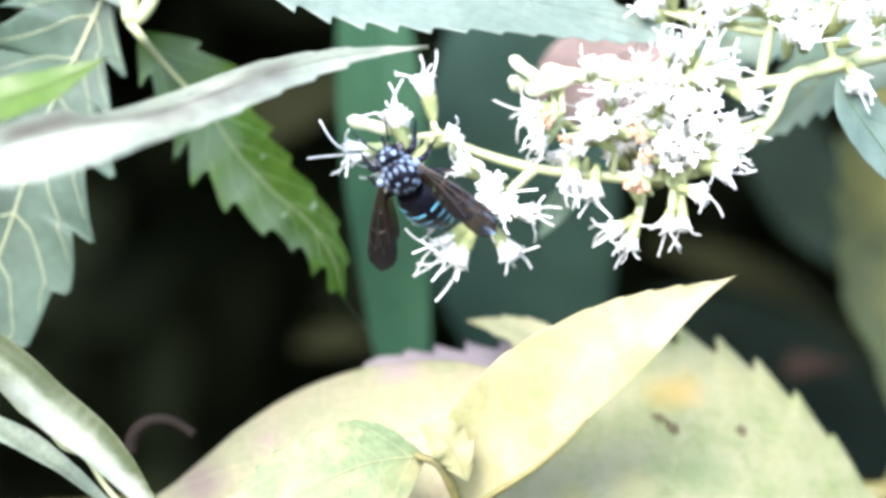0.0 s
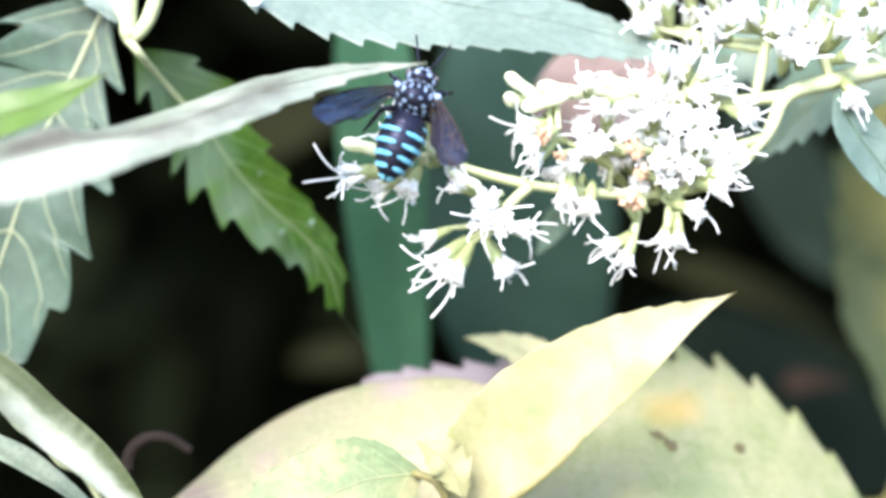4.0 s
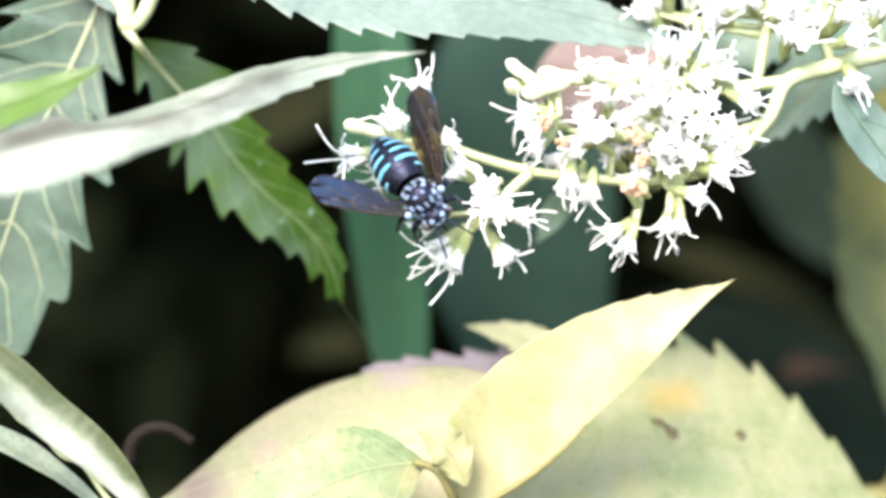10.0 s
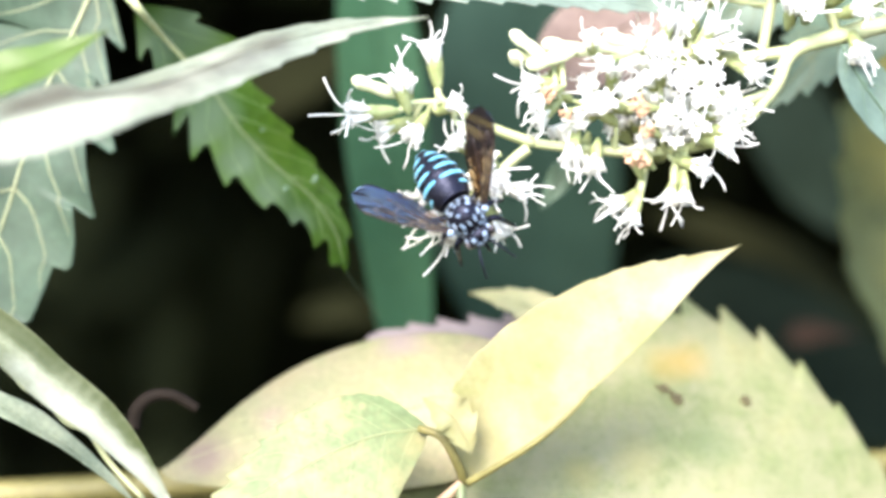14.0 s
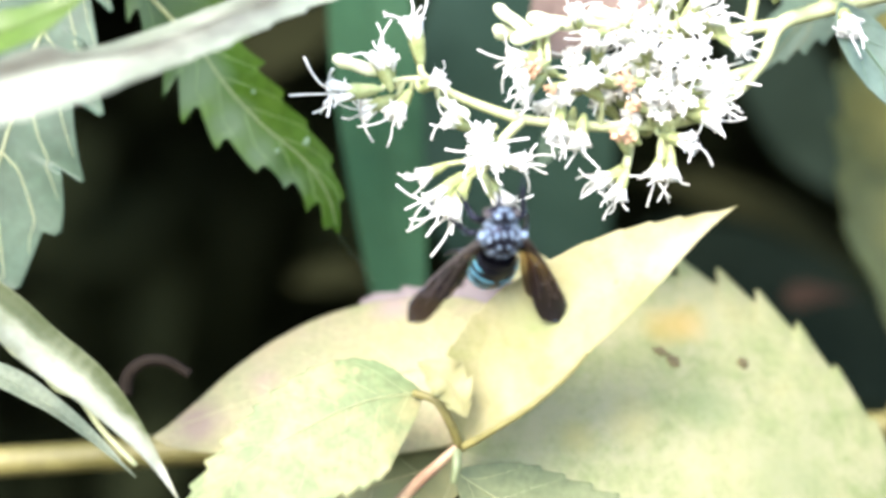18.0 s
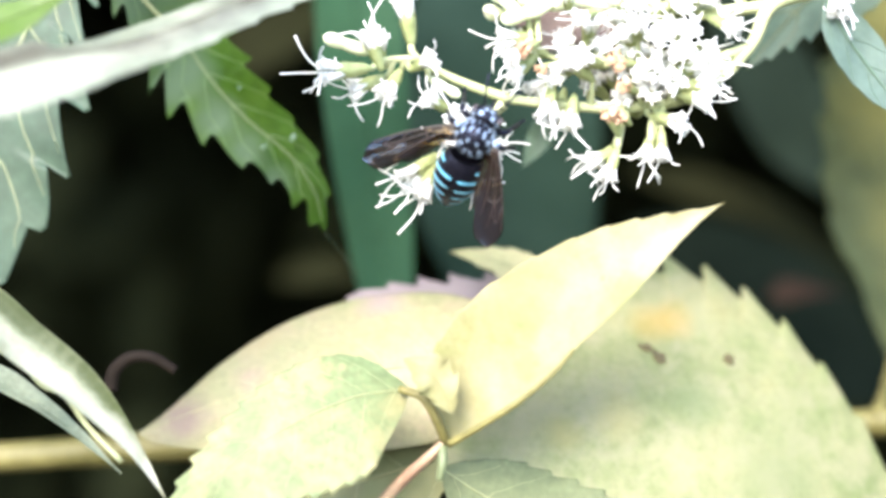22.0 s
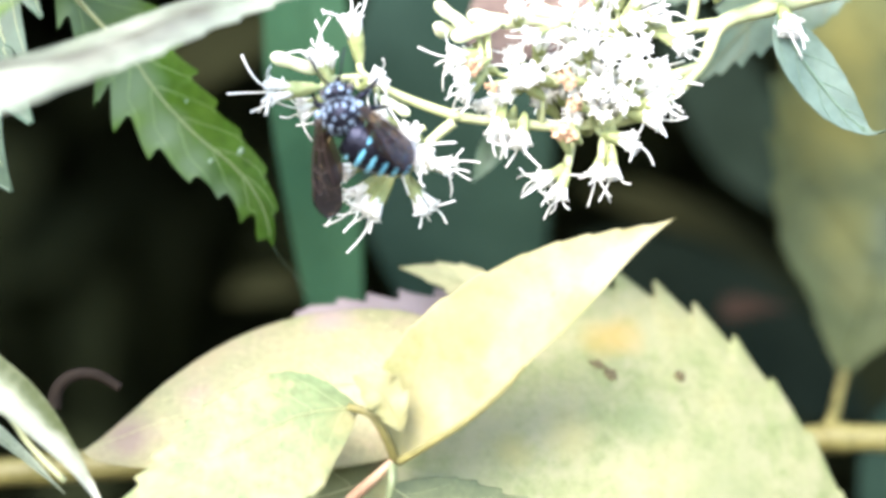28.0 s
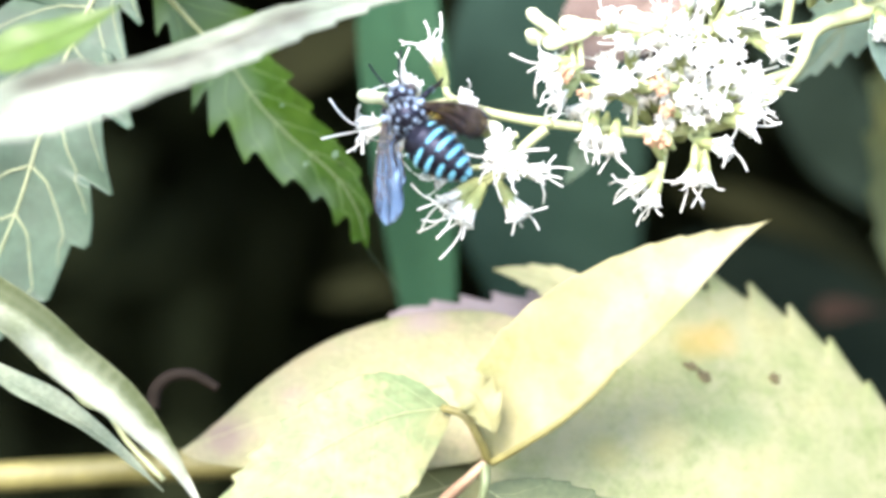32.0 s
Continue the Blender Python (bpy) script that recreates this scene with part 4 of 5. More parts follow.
# each head: base, mouth, kind, size, threads
for base, tip, kind, size, threads in (
    ((11.09, 2.0, 18.31), (5.39, 1.0, 22.43), "bud", 1, 0),
    ((11.03, 1.0, 17.96), (7.43, 0.0, 20.58), "bud", 0.9, 0),
    ((11.27, 3.0, 17.79), (5.86, 1.0, 18.86), "bud", 0.95, 0),
    ((11.51, 5.0, 17.85), (6.32, 4.0, 18.41), "bud", 0.9, 0),
    ((12.75, 2.0, 15.70), (7.71, 0.0, 15.07), "open", 1.05, 5),
    ((12.30, 0.0, 14.61), (8.78, -3.0, 12.40), "open", 1, 4),
    ((12.67, 1.0, 13.46), (9.47, -1.0, 10.47), "open", 1, 3),
    ((12.97, -1.0, 14.83), (9.63, -4.0, 13.17), "dry", 0.75, 0),
    ((14.05, -1.0, 12.39), (12.14, -4.0, 11.30), "dry", 0.6, 0),
    ((18.71, 0.0, 10.72), (14.81, -3.0, 13.75), "open", 1.15, 5),
    ((19.64, 0.0, 12.12), (16.70, -4.0, 13.25), "open", 1.1, 3),
    ((17.28, 1.0, 12.20), (13.36, -2.0, 10.81), "open", 1, 3),
    ((14.50, 1.0, 10.55), (13.71, -1.0, 6.60), "open", 1.1, 4),
    ((16.77, 1.0, 9.12), (16.14, -1.0, 5.55), "open", 1, 4),
    ((15.90, 3.0, 9.85), (14.99, 2.0, 6.40), "open", 1, 3),
    ((21.42, 1.0, 3.12), (17.01, 0.0, 1.72), "open", 0.924, 5),
    ((21.30, 0.0, 3.23), (19.95, -1.0, 0.05), "open", 0.924, 6),
    ((21.17, 2.0, 3.76), (18.58, 1.0, 1.41), "open", 0.798, 3),
    ((25.56, 1.0, 5.38), (23.99, 0.0, 2.11), "open", 0.924, 6),
    ((26.03, 0.0, 5.34), (25.87, -1.0, 2.27), "open", 0.84, 5),
    ((25.26, 1.0, 6.92), (27.54, -1.0, 6.10), "open", 1.05, 4),
    ((27.43, 1.0, 9.68), (31.82, -1.0, 10.34), "open", 1.15, 6),
    ((27.61, 1.0, 9.06), (31.08, -1.0, 8.33), "open", 1.05, 5),
    ((26.82, 1.0, 11.22), (31.41, -1.0, 12.41), "open", 1.1, 5),
    ((28.54, 3.0, 10.59), (33.78, 2.0, 11.55), "open", 1.1, 5),
    ((31.34, 2.0, 17.57), (34.23, 0.0, 15.89), "open", 1, 5),
    ((30.08, 3.0, 18.17), (33.81, 2.0, 17.43), "open", 1, 3),
    ((27.44, 2.0, 19.02), (29.98, 0.0, 22.04), "open", 1.1, 6),
    ((28.25, 2.0, 19.01), (32.23, 0.0, 19.58), "open", 1.05, 4),
    ((27.16, 3.0, 20.06), (27.65, 2.0, 23.35), "open", 1, 4),
    ((24.36, 3.0, 19.45), (24.60, 1.0, 22.62), "open", 1, 4),
    ((22.60, 4.0, 17.69), (21.88, 3.0, 23.08), "open", 1, 3),
    ((16.57, 3.0, 18.25), (16.21, 1.0, 19.78), "open", 0.9, 2),
    ((19.26, 2.0, 18.14), (17.00, -1.0, 17.24), "open", 0.9, 3),
    ((23.89, 2.0, 14.09), (20.89, -1.0, 16.31), "open", 0.9, 3),
    ((23.63, 0.0, 14.85), (22.83, -4.0, 16.92), "open", 1.05, 3),
    ((26.22, 1.0, 14.30), (25.21, -4.0, 15.71), "open", 1.1, 3),
    ((28.07, 1.0, 14.60), (28.67, -3.0, 16.08), "open", 1.1, 3),
    ((25.90, 1.0, 11.84), (23.88, -4.0, 11.53), "open", 1.15, 3),
    ((28.06, 1.0, 12.75), (27.60, -4.0, 13.60), "open", 1.1, 3),
    ((25.72, 2.0, 8.81), (24.12, -3.0, 9.48), "open", 1.05, 3),
    ((23.56, 2.0, 10.06), (22.20, -3.0, 11.72), "open", 1, 2),
    ((27.74, 1.0, 10.29), (26.87, -4.0, 10.61), "open", 1.1, 3),
    ((29.77, 2.0, 14.05), (30.80, -1.0, 13.51), "open", 1, 3),
    ((22.70, 0.0, 11.92), (19.86, -2.5, 13.58), "dry", 0.8, 0),
    ((23.18, -1.0, 12.34), (20.34, -3.5, 12.30), "dry", 0.75, 0),
    ((23.47, -1.0, 9.29), (20.93, -3.5, 10.26), "dry", 0.75, 0),
    ((21.44, 0.0, 4.94), (19.83, -2.5, 8.03), "dry", 0.9, 0),
    ((22.67, 0.0, 5.98), (20.79, -3.0, 7.09), "dry", 0.7, 0),
    ((22.57, 4.0, 11.43), (22.95, 2.0, 13.47), "open", 1.1, 2),
    ((20.79, 5.0, 8.98), (19.02, 3.0, 10.64), "open", 1.1, 2),
    ((18.59, 5.0, 10.57), (18.12, 2.0, 12.45), "open", 1.1, 2),
    ((23.92, 5.0, 7.08), (22.31, 2.0, 8.83), "open", 1.1, 2),
    ((26.66, 4.0, 16.42), (24.85, 2.0, 19.96), "open", 1.1, 2),
    ((27.92, 4.0, 17.66), (28.40, 1.0, 18.60), "open", 1.1, 2),
    ((25.21, 5.0, 13.05), (26.36, 2.0, 12.83), "open", 1.1, 2),
    ((22.08, 5.0, 15.27), (22.78, 3.0, 15.42), "open", 1.1, 2),
    ((29.60, 5.0, 9.25), (29.61, 3.0, 11.02), "open", 1.1, 2),
    ((26.44, 5.0, 7.38), (27.10, 3.0, 8.85), "open", 1.1, 2),
    ((14.12, 4.0, 13.67), (11.50, 2.0, 14.78), "open", 1.1, 2),
    ((15.37, 4.0, 12.10), (12.09, 2.0, 9.20), "open", 1.1, 2),
    ((29.32, 5.0, 15.54), (27.61, 2.0, 16.23), "open", 1.1, 2),
    ((31.33, 4.0, 11.07), (30.87, 2.0, 12.00), "open", 1.1, 2),
    ((20.73, 4.0, 19.27), (22.99, 2.0, 19.35), "open", 1.1, 2),
    ((26.19, 5.0, 19.02), (26.23, 3.0, 21.00), "open", 1.1, 2),
    ((12.89, 4.0, 17.12), (10.63, 3.0, 15.17), "open", 1.1, 2),
    ((21.24, 3.0, 18.97), (15.87, 2.0, 19.64), "bud", 1.2, 0),
    ((16.26, 3.0, 18.88), (11.53, 2.0, 19.67), "bud", 1.2, 0),
    ((22.80, 3.0, 19.21), (18.96, 2.0, 20.12), "bud", 1.2, 0),
    ((14.24, 1.0, 18.81), (9.86, 0.0, 17.38), "bud", 1.2, 0),
    ((19.96, 6.0, 12.20), (20.08, 4.0, 14.26), "open", 1.1, 2),
    ((22.17, 6.0, 9.66), (20.81, 4.0, 11.44), "open", 1.1, 2),
    ((22.91, 7.0, 7.67), (23.43, 5.0, 9.60), "open", 1.1, 2),
    ((18.61, 5.0, 14.66), (18.74, 3.0, 16.68), "open", 1.1, 2),
    ((23.78, 6.0, 15.98), (22.10, 4.0, 17.69), "open", 1.1, 2),
    ((17.44, 6.0, 13.17), (16.32, 4.0, 14.91), "open", 1.1, 2),
    ((25.49, 7.0, 14.78), (24.29, 5.0, 16.20), "open", 1.1, 2),
    ((24.52, 7.0, 11.29), (24.71, 5.0, 13.68), "open", 1.1, 2),
    ((27.22, 6.0, 8.36), (26.32, 4.0, 10.47), "open", 1.1, 2),
    ((29.14, 6.0, 12.15), (30.21, 4.0, 12.95), "open", 1.1, 2),
):
    head(main, base, tip, kind, size * (0.95 if kind == "bud" else 0.86), joined(base, tip, MAIN_BRANCHES), threads)


# ---- flowers at the upper right ----
upper = cluster("white thread-like flowers on the upper stem", (43.53, 3, 20.39))
stalk("stem", ((35.09, 3, 18.83), (36.22, 4, 23.96), (37.37, 5, 30.41)), 0.6, 0.6, M_STEM, upper, 12)
stalk("stem", ((43.53, 3, 20.39), (42.51, 4, 24.59), (43.37, 5, 29.78)), 0.6, 0.6, M_STEM, upper, 12)
head(upper, (42.59, 3, 23.83), (40.36, 0, 25.28), "open", 0.99)
head(upper, (42.91, 3, 23.83), (44.05, 0, 25.9), "open", 0.99)
head(upper, (43.14, 4, 25.22), (46.51, 0, 26.21), "open", 0.99)
head(upper, (37.17, 4, 24.59), (37.8, 1, 26.04), "open", 0.99)
head(upper, (36.54, 4, 25.22), (34.58, 2, 27.43), "open", 0.99)
head(upper, (44.78, 3, 21.01), (45.28, 0, 17.9), "open", 0.99)
head(upper, (39.78, 3, 21.95), (39.3, -2, 23.18), "open", 0.99)
head(upper, (43.29, 2, 22.46), (45.38, -2, 23.18), "open", 0.99)
head(upper, (41.43, 2, 24.94), (39.13, 0, 27.13), "open", 0.99)
head(upper, (47.34, 2, 23.7), (47.74, 0, 25.9), "open", 0.99)
head(upper, (26.09, 8, 25.77), (24.54, 6, 28.03), "open", 0.99)
head(upper, (28.01, 8, 25.12), (28.35, 6, 28.03), "open", 0.99)
head(upper, (30.58, 8, 25.77), (32.17, 6, 28.03), "open", 0.99)
head(upper, (25.17, 6, 24.86), (23.02, 4, 26.48), "open", 0.99)
head(upper, (28.99, 6, 23.58), (29.93, 4, 25.22), "open", 0.99)
head(upper, (37.9, 3, 21.33), (37.9, 0, 23.44), "open", 0.99)

UPPER_STEMS = [spline(p, 12) for p in (((35.09, 3, 18.83), (36.22, 4, 23.96), (37.37, 5, 30.41)), ((43.53, 3, 20.39), (42.51, 4, 24.59), (43.37, 5, 29.78)), ((57.6, 4, 23.96), (49.3, 4, 21.95), (43.53, 3, 20.39)))]
for base, tip in (
    ((23.05, 6.0, 27.17), (21.25, 4.0, 30.69)),
    ((25.92, 6.0, 26.84), (25.35, 4.0, 29.72)),
    ((28.48, 6.0, 27.79), (27.89, 4.0, 31.30)),
    ((31.19, 5.0, 27.32), (30.25, 3.0, 30.49)),
    ((33.74, 5.0, 27.94), (34.65, 3.0, 30.47)),
    ((36.07, 4.0, 25.88), (33.81, 2.0, 27.48)),
    ((40.51, 4.0, 27.76), (41.66, 2.0, 30.28)),
    ((43.66, 4.0, 26.49), (45.09, 2.0, 28.38)),
    ((46.84, 4.0, 27.74), (48.55, 2.0, 29.94)),
    ((40.26, 3.0, 24.78), (37.97, 1.0, 26.07)),
    ((48.71, 4.0, 25.20), (49.73, 3.0, 27.58)),
    ((32.76, 5.0, 25.08), (30.85, 3.0, 26.39)),
):
    head(upper, base, tip, "open", 1.0, joined(base, tip, UPPER_STEMS), 5)

# ---- side sprig, on which the bee climbs ----
sprig = cluster("slender side sprig of white flowers and buds", (10.01, 2, 8.89), "flower_sprig")
stalk("stem", ((10.01, 2, 8.89), (6.59, 2, 9.77), (2.55, 2, 11.13), (-0.56, 1, 12.74), (-1.1, 1, 13.97)), 0.6, 0.4, M_STEM, sprig, 20)
stalk("branch", ((-0.25, 1, 12.56), (-3.03, 1, 12.3), (-4.6, 0, 11.9)), 0.4, 0.3, M_STEM, sprig, 8)
SPRIG_BRANCHES = [spline(p, 16) for p in (((10.01, 2, 8.89), (6.59, 2, 9.77), (2.55, 2, 11.13), (-0.56, 1, 12.74), (-1.2, 1, 13.9)), ((-0.25, 1, 12.56), (-3.03, 1, 12.3), (-4.6, 0, 11.9)))]
for base, tip, kind, size, threads in (
    ((-5.42, 0.0, 12.80), (-11.74, -1.0, 14.43), "bud", 1.05, 0),
    ((-5.37, -1.0, 11.03), (-10.90, -2.0, 10.06), "open", 1.12, 7),
    ((-4.05, 0.0, 11.10), (-5.65, -1.0, 14.68), "open", 0.95, 5),
    ((-1.03, 1.0, 13.97), (-2.31, 0.0, 19.82), "open", 1.1, 5),
    ((-0.94, 1.0, 11.32), (0.71, -1.0, 12.13), "open", 0.8, 2),
    ((-3.60, 2.0, 10.49), (-6.89, 1.0, 8.79), "open", 0.95, 4),
    ((-2.00, 2.0, 11.25), (-3.17, 0.0, 8.97), "open", 0.95, 4),
    ((1.23, 1.0, 10.48), (3.56, 0.0, 9.23), "bud", 0.8, 0),
    ((-3.98, 2.0, 11.54), (-4.57, 0.0, 13.85), "open", 0.9, 3),
):
    head(sprig, base, tip, kind, size, joined(base, tip, SPRIG_BRANCHES), threads)

# ---- lower sprig, bent by the bee ----
lower = cluster("hanging sprig of white thread-like flowers", (10.01, 2, 8.77), "flower_sprig")
stalk("stem", ((10.01, 2, 8.77), (8.46, 2, 7.4), (7.03, 2, 5.97), (5.66, 2, 4.29)), 0.65, 0.5, M_STEM, lower, 12)
head(lower, (6.71, 2, 6.16), (4.72, -3, 7.51), "open", 1.03)
head(lower, (6.36, 1, 5.51), (5.58, -4, 5.66), "open", 1.03)
head(lower, (6.23, 1, 4.89), (6.78, -4, 4.45), "open", 1.03)
head(lower, (5.74, 1, 5.51), (4.07, -4, 4.47), "open", 0.923)
head(lower, (3.14, 2, 2.89), (-1.09, 0, -0.31), "open", 1.08, (5.89, 2, 5.23))
head(lower, (3.64, 2, 2.45), (0.62, 0, -2.47), "open", 1.13, (6.02, 2, 5.11))
head(lower, (5.01, 2, 2.87), (7.73, 1, -0.99), "open", 1.03, (6.26, 2, 4.98))
head(lower, (1.4, 1, 4.12), (-3.41, 0, 2.04), "open", 0.739, (5.9, 2, 5.54))
head(lower, (6.04, 1, 4.58), (8.89, 0, 3.92), "open", 0.923)
head(lower, (4.23, 2, 7.73), (2.04, 0, 8.89), "open", 0.821, (7.03, 2, 8.02))


# ---- the bee (millimetres: x forward, y to its left, z to its back) ----
def tuft(c, d, r, h, rnd, verts, faces, count=14, long=1.0):
    """A low pad of short hairs on the skin at c, standing along d."""
    d = d.normalized()
    s1 = (Vector((1, 0, 0)) - d * d.x)
    s1 = s1.normalized() * long if s1.length > 0.1 else d.orthogonal().normalized()
    s2 = d.cross(s1).normalized()
    base = len(verts)
    ring = 9
    verts.append((c + d * h * 0.55) * 0.001)
    for k in range(ring):
        a = 2 * math.pi * k / ring
        rr = r * rnd.uniform(0.8, 1.1)
        verts.append((c + s1 * rr * math.cos(a) + s2 * rr * math.sin(a) - d * 0.05) * 0.001)
    for k in range(ring):
        faces.append((base, base + 1 + k, base + 1 + (k + 1) % ring))
    for _ in range(count):
        a, q = rnd.uniform(0, 6.28), r * math.sqrt(rnd.random())
        p = c + s1 * q * math.cos(a) + s2 * q * math.sin(a)
        t = p + (d + Vector((rnd.uniform(-0.5, 0.2), rnd.uniform(-0.4, 0.4), rnd.uniform(-0.3, 0.3)))).normalized() * h * rnd.uniform(0.8, 1.5)
        w = s1 * 0.035
        i = len(verts)
        verts.extend(((p - w) * 0.001, (p + w) * 0.001, (p + s2 * 0.05) * 0.001, t * 0.001))
        faces.extend(((i, i + 1, i + 3), (i + 1, i + 2, i + 3), (i + 2, i, i + 3)))


def on_ball(rx, ry, rz, side, ahead):
    """Place and normal on an ellipsoid: side and ahead in degrees away from its back."""
    a, b = radians(side), radians(ahead)
    u = Vector((math.sin(b), math.sin(a) * math.cos(b), math.cos(a) * math.cos(b)))
    p = Vector((u.x * rx, u.y * ry, u.z * rz))
    return p, Vector((u.x / rx, u.y / ry, u.z / rz))


def fuzz(rx, ry, rz, c, count, ln, rnd, verts, faces):
    for _ in range(count):
        p, nor = on_ball(rx, ry, rz, rnd.uniform(-100, 100), rnd.uniform(-80, 80))
        nor.normalize()
        p = p + Vector(c)
        t = p + (nor + Vector((rnd.uniform(-0.6, 0.1), rnd.uniform(-0.3, 0.3), rnd.uniform(-0.3, 0.3)))).normalized() * ln * rnd.uniform(0.6, 1.3)
        w = nor.orthogonal().normalized() * 0.03
        i = len(verts)
        verts.extend(((p - w) * 0.001, (p + w) * 0.001, (p + nor.cross(w)) * 0.001, t * 0.001))
        faces.extend(((i, i + 1, i + 3), (i + 1, i + 2, i + 3), (i + 2, i, i + 3)))


def wing_mesh(name, span, chord, sweep):
    """A thin membrane that reaches out along +y with its front edge towards +x."""
    v, f = [], []
    n, m = 18, 6
    for i in range(n + 1):
        s = i / n
        front = 0.25 + 0.22 * math.sin(math.pi * s) - sweep * s * s * 0.5 - chord * 0.5 * max(0, (s - 0.78) / 0.22) ** 2.8
        w = chord * (0.16 + 0.84 * math.sin(math.pi / 2 * min(1, s * 1.25)) ** 1.4) * (1 - max(0, (s - 0.78) / 0.22) ** 2.8) + 0.02
        for lay in (0.012, -0.012):
            for j in range(m + 1):
                u = j / m
                lift = 0.10 * math.sin(s * 9 + u * 5) * u * s + 0.25 * math.sin(math.pi * s) * (0.4 - u)
                y = span * s
                v.append(Vector((front - w * u, y, lift + lay)) * 0.001)
    wd = 2 * (m + 1)
    for i in range(n):
        for j in range(m):
            a = i * wd + j
            f.append((a, a + 1, a + wd + 1, a + wd))
            b = a + m + 1
            f.append((b, b + wd, b + wd + 1, b + 1))
        a = i * wd
        f.append((a, a + wd, a + wd + m + 1, a + m + 1))
        f.append((a + m, a + 2 * m + 1, a + wd + 2 * m + 1, a + wd + m))
    return mesh_of(name, v, f, [M_WING])


def wing_point(s, u, span, chord, sweep):
    front = 0.25 + 0.22 * math.sin(math.pi * s) - sweep * s * s * 0.5 - chord * 0.5 * max(0, (s - 0.78) / 0.22) ** 2.8
    w = chord * (0.16 + 0.84 * math.sin(math.pi / 2 * min(1, s * 1.25)) ** 1.4) * (1 - max(0, (s - 0.78) / 0.22) ** 2.8) + 0.02
    lift = 0.10 * math.sin(s * 9 + u * 5) * u * s + 0.25 * math.sin(math.pi * s) * (0.4 - u)
    return Vector((front - w * u, span * s, lift)) * 0.001


WING_LINES = ((((0, 0.1), (0.3, 0.03), (0.6, 0.02), (0.85, 0.05)), 0.15), (((0, 0.4), (0.3, 0.3), (0.55, 0.3), (0.75, 0.25)), 0.1),
              (((0, 0.6), (0.3, 0.62), (0.5, 0.66), (0.66, 0.75)), 0.1), (((0.3, 0.05), (0.33, 0.3), (0.32, 0.6)), 0.09),
              (((0.5, 0.03), (0.56, 0.3), (0.52, 0.64)), 0.09), (((0.62, 0.04), (0.72, 0.16), (0.76, 0.26), (0.66, 0.42)), 0.08),
              (((0.55, 0.3), (0.68, 0.42), (0.80, 0.55)), 0.07))


def wing_vein(line, r, span, chord, sweep):
    v, f = tube([wing_point(s, u, span, chord, sweep) for s, u in line], r * 0.001, r * 0.0006, 10, 6)
    return mesh_of("wing_vein", v, f, [M_WINGVEIN])


def mirrored(me):
    """The same mesh for the other side."""
    d = me.copy()
    d.transform(Matrix.Diagonal((1, -1, 1, 1)))
    d.flip_normals()
    return d


